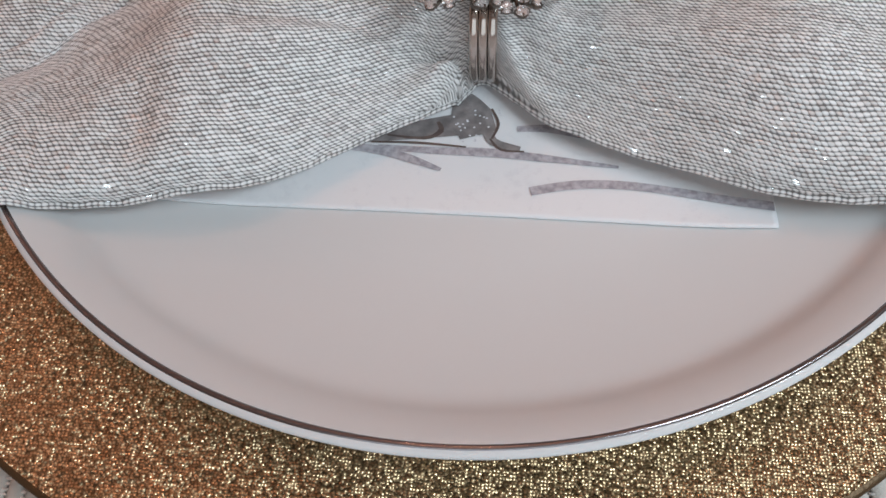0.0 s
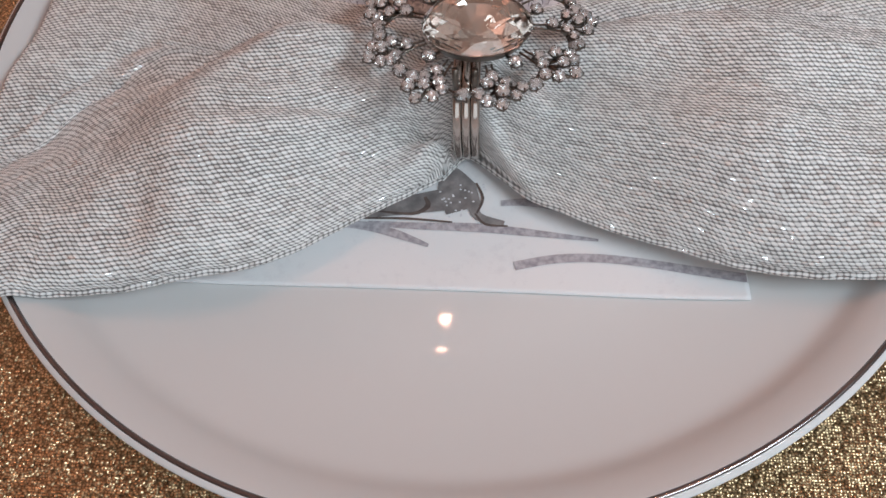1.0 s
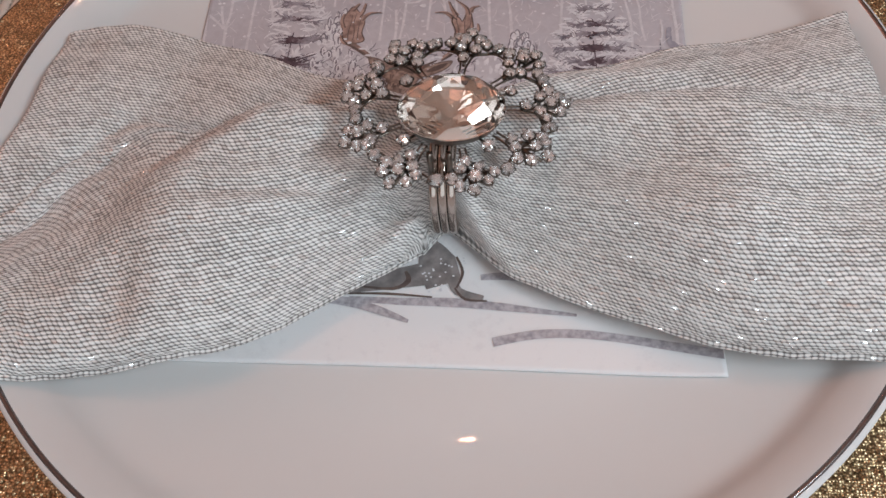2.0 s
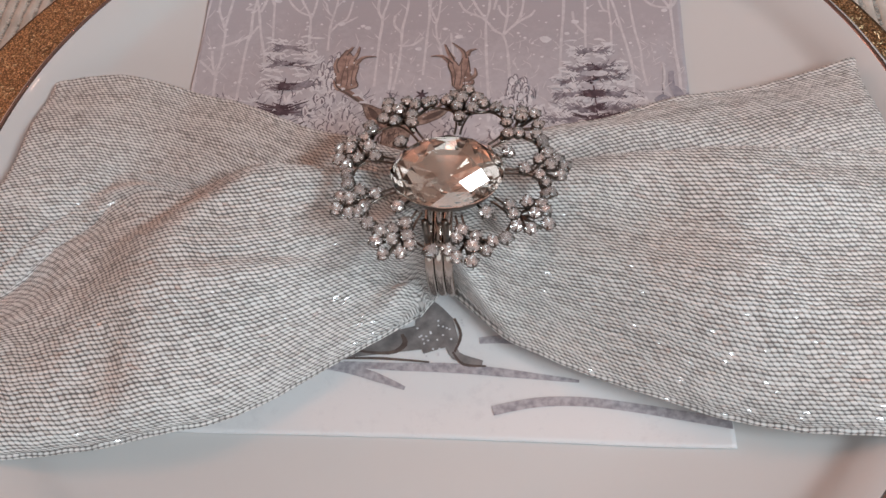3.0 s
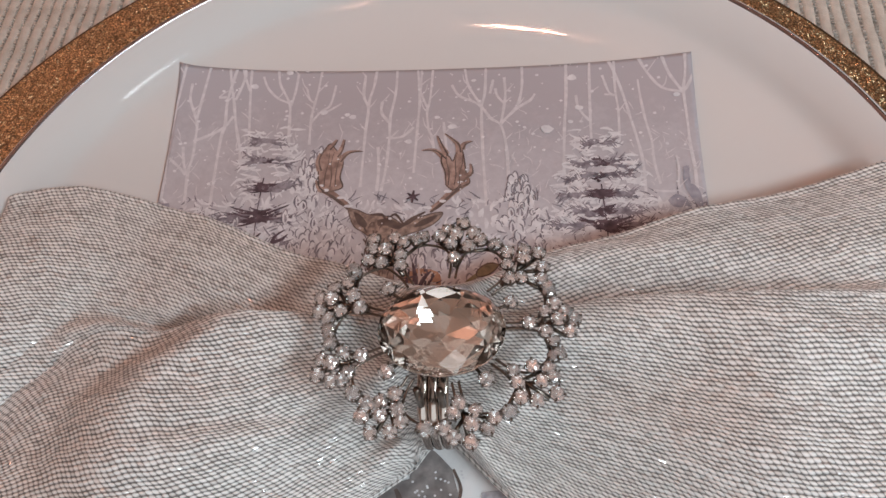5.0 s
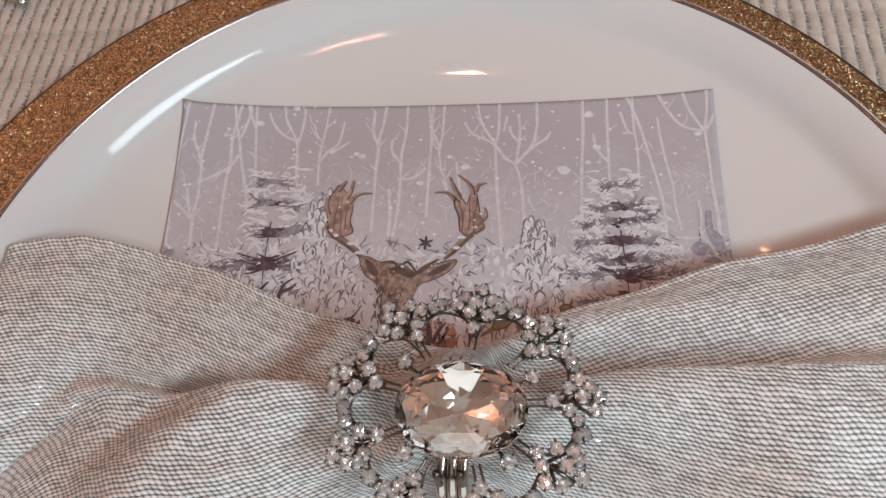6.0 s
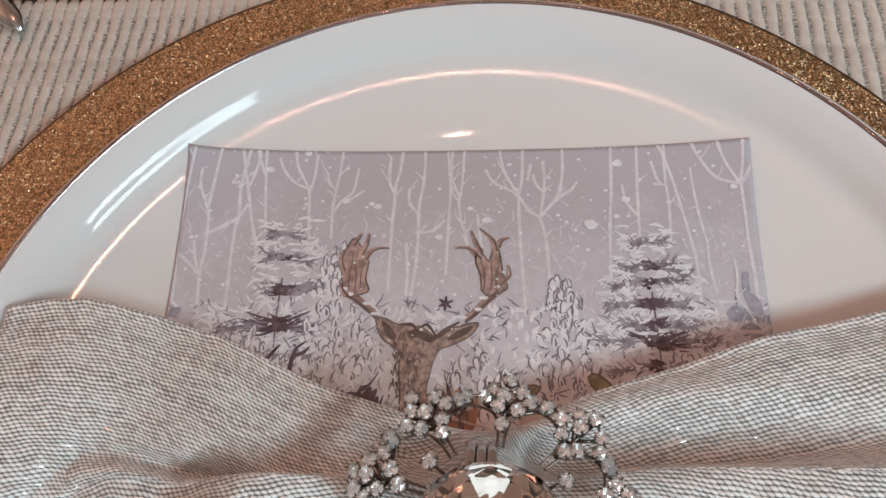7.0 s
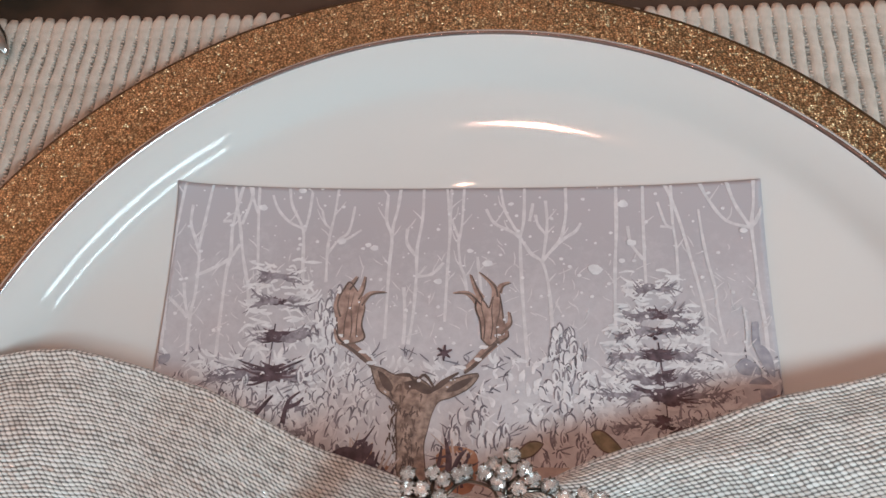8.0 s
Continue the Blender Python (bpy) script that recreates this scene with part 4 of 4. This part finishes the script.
def cloth_back(x):
    return knots(x, [-125, -112, -99, -81, -62, -44, -33, -12, 4.5, 15, 29, 45, 69, 92, 118, 130], [33, 36, 36, 32, 26, 17, 12, 5, 4, 5, 11, 17, 26, 32, 39, 41], 2.0)


def cloth_fold(x):
    return knots(x, [-125, -113, -106, -98, -92, -82, -66, -30, 4, 40, 80, 118, 130], [-50, -38, -25, -17, -11, -9, -11, -11, -13, -8, -9, -8, -8], 2.0)


def cloth_height(x, y):
    d = np.abs(x - RING_X)
    left = x < RING_X
    yf, yb, yc = cloth_front(x), cloth_back(x), cloth_fold(x)
    edge = np.interp(d, [0, 8, 25, 60, 95, 112, 130], [20.5, 21, 24, 27.5, 33, 36, 37])
    ridge = np.where(left, knots(x, [-125, -105, -92, -80, -60, -30, -10], [43, 47, 51, 54, 53, 49, 47]), knots(x, [10, 30, 50, 75, 100, 130], [47, 47, 51, 55, 53, 50]))
    power = np.interp(d, [10, 30, 55, 75, 130], [1.1, 1.0, 0.7, 0.55, 0.55])
    q = np.clip((y - yf) / (yc - yf), 0, 1)
    front = edge + (ridge - edge) * np.sin(0.5 * math.pi * q ** power) ** 0.9
    p = np.clip((y - yc) / (yb - yc), 0, 1)
    base = np.interp(d, [0, 20, 45, 80, 130], [41, 37, 33.5, 31.5, 33])
    back = base + np.interp(d, [0, 30, 70, 130], [1, 5, 5, 3]) * np.sin(math.pi * np.clip(p * 1.05, 0, 1)) + 2.0 * p * np.interp(d, [60, 125], [0, 1])
    width = np.where(left, np.interp(-x, [20, 60, 75, 90, 125], [3.5, 4.5, 6.5, 9, 11]), np.interp(x, [30, 60, 90, 125], [3.5, 6, 12, 15]))
    z = np.where(y < yc, front, back + (front - back) * (1 - ramp(y, yc, yc + width)))
    # the left lobe breaks at a curved crest and falls away towards its end
    crest = np.interp(y, [-85, -66, -56, -44, -30, -22, -15, -8], [-73, -70, -68, -66, -64, -58, -48, -42])
    fall = np.interp(y, [-85, -66, -50, -34, -20, -10, -2, 6], [0, 4, 10, 16, 18, 17, 13, 7])
    z = z - np.where(left, fall * ramp(crest - x, -5, 25) * (1 - ramp(y, yc - 1, yc + 9)), 0)
    # gathered bundle inside the ring
    v = np.clip((y - yf) / (yb - yf), 0, 1)
    e = 1 - (2 * v - 1) ** 2
    bundle = 21 + 28 * e ** 0.35
    w = np.exp(-(d / 13.0) ** 2)
    z = z * (1 - w) + bundle * w
    # pleats that run out from the ring
    z = z + 3.4 * np.exp(-d / 45) * ramp(d, 2, 12) * np.sin(v * 19 + np.where(left, 0.6, 2.1) + 0.02 * d)
    yl = knots(x, [-60, -30, -10, 4], [-40, -33, -33, -35])
    z = z - np.where(left, 9.0 * np.exp(-((y - yl) / 3.0) ** 2) * np.exp(-d / 30) * ramp(d, 2, 6), 0)
    # shaded valley behind the fold on both sides of the ring
    z = z - np.where(left, 6.5, 5.0) * np.exp(-((y - yc - 8) / 5.5) ** 2) * np.exp(-d / 75) * ramp(d, 4, 14)
    # long soft waves of the cloth
    z = z + 1.5 * np.sin(x * 0.085 + y * 0.05 + 1.0) * np.sin(y * 0.13 - x * 0.03) * ramp(d, 25, 60)
    # dents in the outer part
    for cx, cy, rx, ry, deep in ((-77, -66, 8, 12, 5.0), (-97, -58, 8, 9, 2.0), (-97, -16, 16, 5, 2.0), (96, -12, 14, 5, 2.0), (60, 12, 30, 4, -1.2), (-70, 6, 26, 5, 1.2)):
        z = z - deep * np.exp(-((x - cx) / rx) ** 2 - ((y - cy) / ry) ** 2)
    floor = plate_height(x * MM, y * MM) / MM + 3.6
    return np.maximum(z, floor)


def cloth_napkin():
    pitch, step = 0.98, 0.19
    nu, nv = int(250 / step), int(124 / step)
    u = np.linspace(0, 1, nu + 1)
    v = np.linspace(0, 1, nv + 1)
    V, U = np.meshgrid(v, u, indexing="ij")
    x_lo = -121.0 - 5.0 * ramp(1 - V, 0.2, 0.7) + 0.8 * np.sin(V * 9)
    x_hi = 127.0 - 7.5 * ramp(V, 0.55, 0.97) + 1.0 * np.sin(V * 7)
    X = x_lo + (x_hi - x_lo) * U
    yf, yb = cloth_front(X), cloth_back(X)
    Y = yf + (yb - yf) * V
    Z = cloth_height(X, Y)
    # space the rows evenly along the cloth itself
    arc = np.concatenate([np.zeros((1, nu + 1)), np.cumsum(np.hypot(np.diff(Y, axis=0), np.diff(Z, axis=0)), 0)], 0)
    for c in range(nu + 1):
        Y[:, c] = np.interp(v, arc[:, c] / arc[-1, c], Y[:, c])
    Z = cloth_height(X, Y)
    arc = arc[-1] * V
    at_fold = np.array([np.interp(f, Y[:, c], arc[:, c]) for c, f in enumerate(cloth_fold(X[nv // 2]))])
    # thread coordinates: in front the rows fan out from the ring, behind the fold they run with the back edge
    before = arc / at_fold
    T_front = 48.0 * before + 0.24 * arc
    behind = arc[-1] - arc
    T_back = 118.0 - 0.72 * behind - 13.0 * behind / (arc[-1] - at_fold)
    T = np.where(before < 1, T_front, T_back)
    S = X + 0.10 * Y
    S = S + 0.10 * np.sin(T * 0.9) + 0.12 * np.sin(T * 0.23 + S * 0.05)
    T = T + 0.13 * np.sin(S * 0.7 + 0.4 * T) + 0.16 * np.sin(S * 0.19 + T * 0.08)
    slub = np.random.default_rng(5).uniform(0.75, 1.25, 600)
    thick = slub[(np.floor(T / pitch).astype(int) + 300) % 600] + 0.3 * np.sin(S * 0.4 + 2 * np.sin(T * 0.6)) * np.sin(T * 0.37)
    # rows of uneven width
    lines = np.concatenate([[0], np.cumsum(np.random.default_rng(6).uniform(0.86, 1.14, 600))]) * pitch
    T = np.interp(T + 300 * pitch, lines, np.arange(601) - 300.0) * pitch
    row = np.floor(T / pitch)
    # slanted stitches, each row half a stitch on
    S = S / 1.38 + 0.5 * T / pitch + np.random.default_rng(8).uniform(-0.06, 0.06, 600)[(row.astype(int) + 300) % 600]
    T = T / pitch
    lump = np.random.default_rng(9).uniform(0.55, 1.15, (600, 600))[(row.astype(int) + 300) % 600, (np.floor(S).astype(int) + 300) % 600]
    weave = np.sqrt(np.abs(np.sin(math.pi * T))) * (0.56 + 0.44 * lump * np.sqrt(np.sin(math.pi * (S % 1)))) * 2 - 1
    fade = np.clip(np.minimum(np.minimum(V, 1 - V) * 124, np.minimum(U, 1 - U) * 250) / 1.0, 0, 1)
    Z = Z + 0.23 * weave * thick * (0.4 + 0.6 * fade)
    hem = np.minimum(U, 1 - U) * 250
    Z = Z + 0.2 * ramp(hem, 0, 1.0) * (1 - ramp(hem, 3.0, 5.0))
    top = np.stack([X, Y, Z], -1)
    # the edges roll under and run back beneath
    roll = [(0.55, -0.25), (0.9, -0.9), (0.55, -1.6), (0.0, -1.9), (-3.0, -2.1), (-9.0, -2.2)]
    rows = [top]
    lows = [top[:1] + np.array([0, -a, b]) for a, b in roll]
    highs = [top[-1:] + np.array([0, a, b]) for a, b in roll]
    grid = np.concatenate(lows[::-1] + rows + highs, 0)
    side = roll[:4] + [(-0.5, -2.0), (-1.0, -2.1)]
    lefts = [grid[:, :1] + np.array([-a, 0, b]) for a, b in side]
    rights = [grid[:, -1:] + np.array([a, 0, b]) for a, b in side]
    grid = np.concatenate(lefts[::-1] + [grid] + rights, 1)
    k = len(roll)
    run = np.cumsum([math.hypot(a1 - a0, b1 - b0) for (a0, b0), (a1, b1) in zip([(0, 0)] + roll, roll)])
    SS, TT = np.pad(S, k, mode="edge"), np.pad(T, k, mode="edge")
    for q in range(k):
        TT[k - 1 - q] -= run[q] / pitch
        TT[-k + q] += run[q] / pitch
        SS[:, k - 1 - q] -= run[q] / 1.38
        SS[:, -k + q] += run[q] / 1.38
    h, w = grid.shape[:2]
    me = bpy.data.meshes.new("cloth_napkin")
    idx = np.arange(h * w).reshape(h, w)
    quads = np.stack([idx[:-1, :-1], idx[:-1, 1:], idx[1:, 1:], idx[1:, :-1]], -1).reshape(-1)
    me.vertices.add(h * w)
    me.vertices.foreach_set("co", (grid.reshape(-1) * MM).astype(np.float32))
    me.loops.add(len(quads))
    me.loops.foreach_set("vertex_index", quads.astype(np.int32))
    me.polygons.add(len(quads) // 4)
    me.polygons.foreach_set("loop_start", np.arange(0, len(quads), 4, dtype=np.int32))
    me.polygons.foreach_set("use_smooth", np.ones(len(quads) // 4, dtype=bool))
    uv = me.uv_layers.new(name="weave")
    uv.data.foreach_set("uv", np.stack([SS, TT], -1).reshape(-1, 2)[quads].reshape(-1).astype(np.float32))
    me.update(calc_edges=True)
    me.validate()
    me.materials.append(CLOTH)
    return tagged(new("cloth_napkin", me), "off-white woven cloth napkin with glitter thread, gathered like a bow", "napkin")


cloth_napkin()

# ---- napkin ring with a jewelled brooch ----
BROOCH = (7.0, -18.5, 57.5)


def napkin_ring():
    ob = empty("napkin_ring", (0, 0, 0), "silver napkin ring with rhinestone brooch and large oval gem", "napkin ring")
    # ribbed hoop
    cy, cz, ry, rz, n = -18.5, 34.6, 18.0, 15.4, 96
    across = []
    for r in range(3):
        for k in range(7):
            a = math.pi * k / 6
            across.append((-3.5 + 2.33 * r + 1.165 * (1 - math.cos(a)), 0.55 * math.sin(a)))
    verts, faces, m = [], [], len(across) + 2
    for i in range(n):
        a = 2 * math.pi * i / n
        c, s = [math.copysign(abs(q) ** 0.72, q) for q in (math.cos(a), math.sin(a))]
        for ax, up in [*across, (3.5, -0.7), (-3.5, -0.7)]:
            verts.append(((RING_X + ax) * MM, (cy + (ry + up) * c) * MM, (cz + (rz + up) * s) * MM))
    for i in range(n):
        j = (i + 1) % n
        for k in range(m):
            l = (k + 1) % m
            faces.append((i * m + k, i * m + l, j * m + l, j * m + k))
    part("hoop", mesh("hoop", verts, faces, BAND_STEEL), ob, "ribbed polished hoop")
    bx, by, bz = BROOCH

    def at(angle, r, up=0.0):
        a = radians(angle)
        return Vector(((bx + 28.5 * r * math.cos(a)) * MM, (by + 26.0 * r * math.sin(a)) * MM, (bz + up) * MM))

    stone, setting = stone_meshes()
    rnd = random.Random(3)
    places = []
    # nine sprays of stones, and open wire petals between them
    for k in range(9):
        base = 83 + 40 * k + rnd.uniform(-2, 2)
        for da, r, up in ((0, 1.01, 0.0), (6.5, 0.945, 0.4), (-7, 0.94, 0.2), (0.5, 0.875, 0.9), (11, 0.86, 0.4), (-11.5, 0.85, 0.3), (-19, 0.865, 0.0), (19, 0.88, 0.0), (6.5, 0.775, 0.5), (-6.5, 0.76, 0.4), (0, 0.655, 0.3)):
            places.append((base + da + rnd.uniform(-1.8, 1.8), r + rnd.uniform(-0.02, 0.02), up + rnd.uniform(-0.3, 0.3)))
        if k % 2:
            spot = base + 20 + rnd.uniform(-3, 3)
            places.append((spot, 0.56, -0.2))
            part("wire_stem", mesh("wire_stem", *tube([at(spot, 0.42, -0.8), at(spot, 0.57, -0.8)], 0.4 * MM, 6), DARK_WIRE), ob)
    for angle, r, up in places:
        p = at(angle, r, up)
        a = radians(angle)
        turn = pose(*p, -9 * math.sin(a) + rnd.uniform(-9, 9), 9 * math.cos(a) + rnd.uniform(-9, 9), rnd.uniform(0, 90))
        s = part("setting", setting, ob)
        s.matrix_basis = turn @ Matrix.Scale(rnd.uniform(1.08, 1.26), 4)
        part("rhinestone", stone, s)
    for k in range(9):
        base = 83 + 40 * k
        hi = base + 40
        line = smooth_profile([tuple(at(base + 3, 0.48, -0.6)), tuple(at(base + 3, 0.62, -0.9)), tuple(at(base + 7, 0.76, -0.8)), tuple(at(base + 20, 0.83, -0.9)), tuple(at(hi - 7, 0.76, -0.8)), tuple(at(hi - 3, 0.62, -0.9)), tuple(at(hi - 3, 0.48, -0.6))], 5)
        part("wire_petal", mesh("wire_petal", *tube(line, 0.30 * MM, 7), DARK_WIRE), ob)
        twig = [tube([at(base, 0.60, -0.9), at(base, 0.99, -0.9)], 0.5 * MM, 7), tube([at(base, 0.78, -0.9), at(base + 7, 0.92, -0.8)], 0.45 * MM, 6), tube([at(base, 0.78, -0.9), at(base - 7, 0.92, -0.8)], 0.45 * MM, 6), tube([at(base, 0.74, -0.9), at(base + 11, 0.83, -0.8)], 0.45 * MM, 6), tube([at(base, 0.74, -0.9), at(base - 18, 0.84, -0.8)], 0.45 * MM, 6)]
        part("wire_spray", mesh("wire_spray", *merge(twig), DARK_WIRE), ob)
    # two posts that join brooch and hoop
    for px in (-2.4, 2.4):
        part("post", mesh("post", *tube([((RING_X + px) * MM, -0.0325, 0.0480), ((RING_X + px) * MM, -0.0325, 0.0572)], 0.8 * MM, 8), DARK_WIRE), ob)
    # collet and gem
    gx, gy, gz = bx, by - 1.5, bz + 2.2
    collet = []
    for i in range(64):
        a = 2 * math.pi * i / 64
        for r, z in ((0.88, -3.2), (0.95, -1.2), (0.965, -0.55), (0.955, -0.4)):
            collet.append(((gx + 13.8 * r * math.cos(a)) * MM, (gy + 10.7 * r * math.sin(a)) * MM, (gz + z) * MM))
    part("collet", mesh("collet", collet, [(i * 4 + k, ((i + 1) % 64) * 4 + k, ((i + 1) % 64) * 4 + k + 1, i * 4 + k + 1) for i in range(64) for k in range(3)], DARK_WIRE), ob)
    crown = ((0.0, 6.7, 1, 0.0), (0.42, 5.9, 4, 0.0), (0.66, 4.7, 8, 0.5), (0.86, 2.8, 12, 0.0), (1.0, 0.25, 24, 0.0), (1.0, -0.25, 24, 0.0))
    pavilion = ((0.72, -1.7, 8, 0.5), (0.0, -4.6, 1, 0.0))
    part("gem", oval_gem("gem", gx, gy, gz, 13.7, 10.5, crown + pavilion, GEM_GLASS, MIRROR), ob, "large clear oval gem, faceted")


def oval_gem(name, x, y, z, a, b, levels, glass, foil):
    """A cut stone: the hull of rings of corners on ovals, mirror-backed below its girdle."""
    bm = bmesh.new()
    for r, h, n, off in levels:
        for k in range(n):
            t = 2 * math.pi * (k + off) / n
            bm.verts.new(((x + a * r * math.cos(t)) * MM, (y + b * r * math.sin(t)) * MM, (z + h) * MM))
    bmesh.ops.convex_hull(bm, input=bm.verts[:])
    bmesh.ops.dissolve_limit(bm, angle_limit=radians(1.0), verts=bm.verts[:], edges=bm.edges[:])
    me = bm_mesh(name, bm, glass)
    me.materials.append(foil)
    for p in me.polygons:
        p.material_index = 1 if p.normal.z < -0.1 else 0
    return me


def stone_meshes():
    stone = oval_gem("rhinestone", 0, 0, 0.55, 1.42, 1.42, ((0.48, 0.66, 8, 0.0), (0.80, 0.42, 8, 0.5), (1.0, 0.06, 8, 0.0), (1.0, -0.04, 8, 0.0), (0.45, -0.62, 8, 0.5), (0.0, -0.9, 1, 0.0)), STONE_GLASS, FOIL)
    pieces = []
    n = 14
    prof = ((0.7, -1.0), (1.25, -0.3), (1.40, 0.3), (1.33, 0.38))
    v = [(r * math.cos(2 * math.pi * i / n) * MM, r * math.sin(2 * math.pi * i / n) * MM, z * MM) for i in range(n) for r, z in prof]
    f = [(i * 4 + k, ((i + 1) % n) * 4 + k, ((i + 1) % n) * 4 + k + 1, i * 4 + k + 1) for i in range(n) for k in range(3)]
    pieces.append((v, f))
    for k in range(4):
        a = math.pi / 4 + k * math.pi / 2
        c, s = math.cos(a), math.sin(a)
        pieces.append(tube([(1.45 * c * MM, 1.45 * s * MM, -0.1 * MM), (1.42 * c * MM, 1.42 * s * MM, 0.75 * MM), (1.05 * c * MM, 1.05 * s * MM, 0.98 * MM)], 0.2 * MM, 6))
    return stone, mesh("setting", *merge(pieces), DARK_WIRE)


napkin_ring()

# ---- things beside the mat ----
def cutlery_handle():
    ob = empty("spoon", (-0.165, 0.153, 0.0075), "polished steel spoon with a round-ended handle, on the mat", "spoon")
    pts, tap = [], []
    for i in range(26):
        t = i / 25
        pts.append((-0.120 * t, 0.128 * t, 0.0015 * math.sin(3.1 * t)))
        tap.append(math.sqrt(max(0.03, 1 - (1 - min(1, t * 25 / 2.2)) ** 2)) * (1 - 0.35 * t))
    v, f = tube(pts, 4.6 * MM, 16, tap)
    v = [Vector((p.x, p.y, p.z * 0.8)) for p in v]
    part("handle", mesh("handle", v, f, STEEL), ob)
    bm = bmesh.new()
    bmesh.ops.create_uvsphere(bm, u_segments=24, v_segments=12, radius=1)
    for p in bm.verts:
        x, y, z = p.co
        z = z * 0.1 - 0.32 * (1 - x * x - y * y if x * x + y * y < 1 else 0) * (1 if z <= 0 else 0.85)
        r = Vector((x * 0.030, y * 0.020, z * 0.02))
        a = math.atan2(0.128, -0.120)
        p.co = Vector((r.x * math.cos(a) - r.y * math.sin(a) - 0.138, r.x * math.sin(a) + r.y * math.cos(a) + 0.147, r.z + 0.003))
    part("bowl", bm_mesh("bowl", bm, STEEL, True), ob)


def dried_flower(x, y, size, seed):
    rnd = random.Random(seed)
    ob = empty("dried_flower", (x, y, 0.0), "tan dried flower with curled petals lying beside the mat", "flower", "dried flowers")
    for ring, count in ((1.0, 9), (0.62, 7), (0.3, 4)):
        for k in range(count):
            a = 2 * math.pi * (k + rnd.uniform(-0.2, 0.2)) / count
            verts, faces = [], []
            for i in range(6):
                t = i / 5
                w = math.sin(math.pi * (0.12 + 0.86 * t)) * 0.42 * size * ring
                out, up = size * ring * (0.12 + 0.9 * t), size * (0.15 + (1.05 - ring) * 0.55 * t + 0.25 * t * t)
                for s in (-1, 0, 1):
                    px, py = out, s * w
                    verts.append((px * math.cos(a) - py * math.sin(a), px * math.sin(a) + py * math.cos(a), up + 0.16 * size * ring * abs(s) * t))
            for i in range(5):
                for s in range(2):
                    q = i * 3 + s
                    faces.append((q, q + 1, q + 4, q + 3))
            low = [(p[0], p[1], p[2] - 0.0006) for p in verts]
            m = len(verts)
            both = faces + [tuple(j + m for j in reversed(q)) for q in faces]
            edge = [0, 1, 2, 5, 8, 11, 14, 17, 16, 15, 12, 9, 6, 3]
            both += [(p, p + m, q + m, q) for p, q in zip(edge, edge[1:] + edge[:1])]
            part("petal", mesh("petal", verts + low, both, DRIED), ob)
    bm = bmesh.new()
    bmesh.ops.create_icosphere(bm, subdivisions=2, radius=0.22 * size)
    for p in bm.verts:
        p.co = p.co * (1 + rnd.uniform(-0.1, 0.1)) + Vector((0, 0, 0.22 * size))
    part("flower_heart", bm_mesh("flower_heart", bm, DRIED, True), ob)


cutlery_handle()
for place in ((-0.176, 0.202, 0.024, 1), (-0.136, 0.205, 0.022, 2)):
    dried_flower(*place)
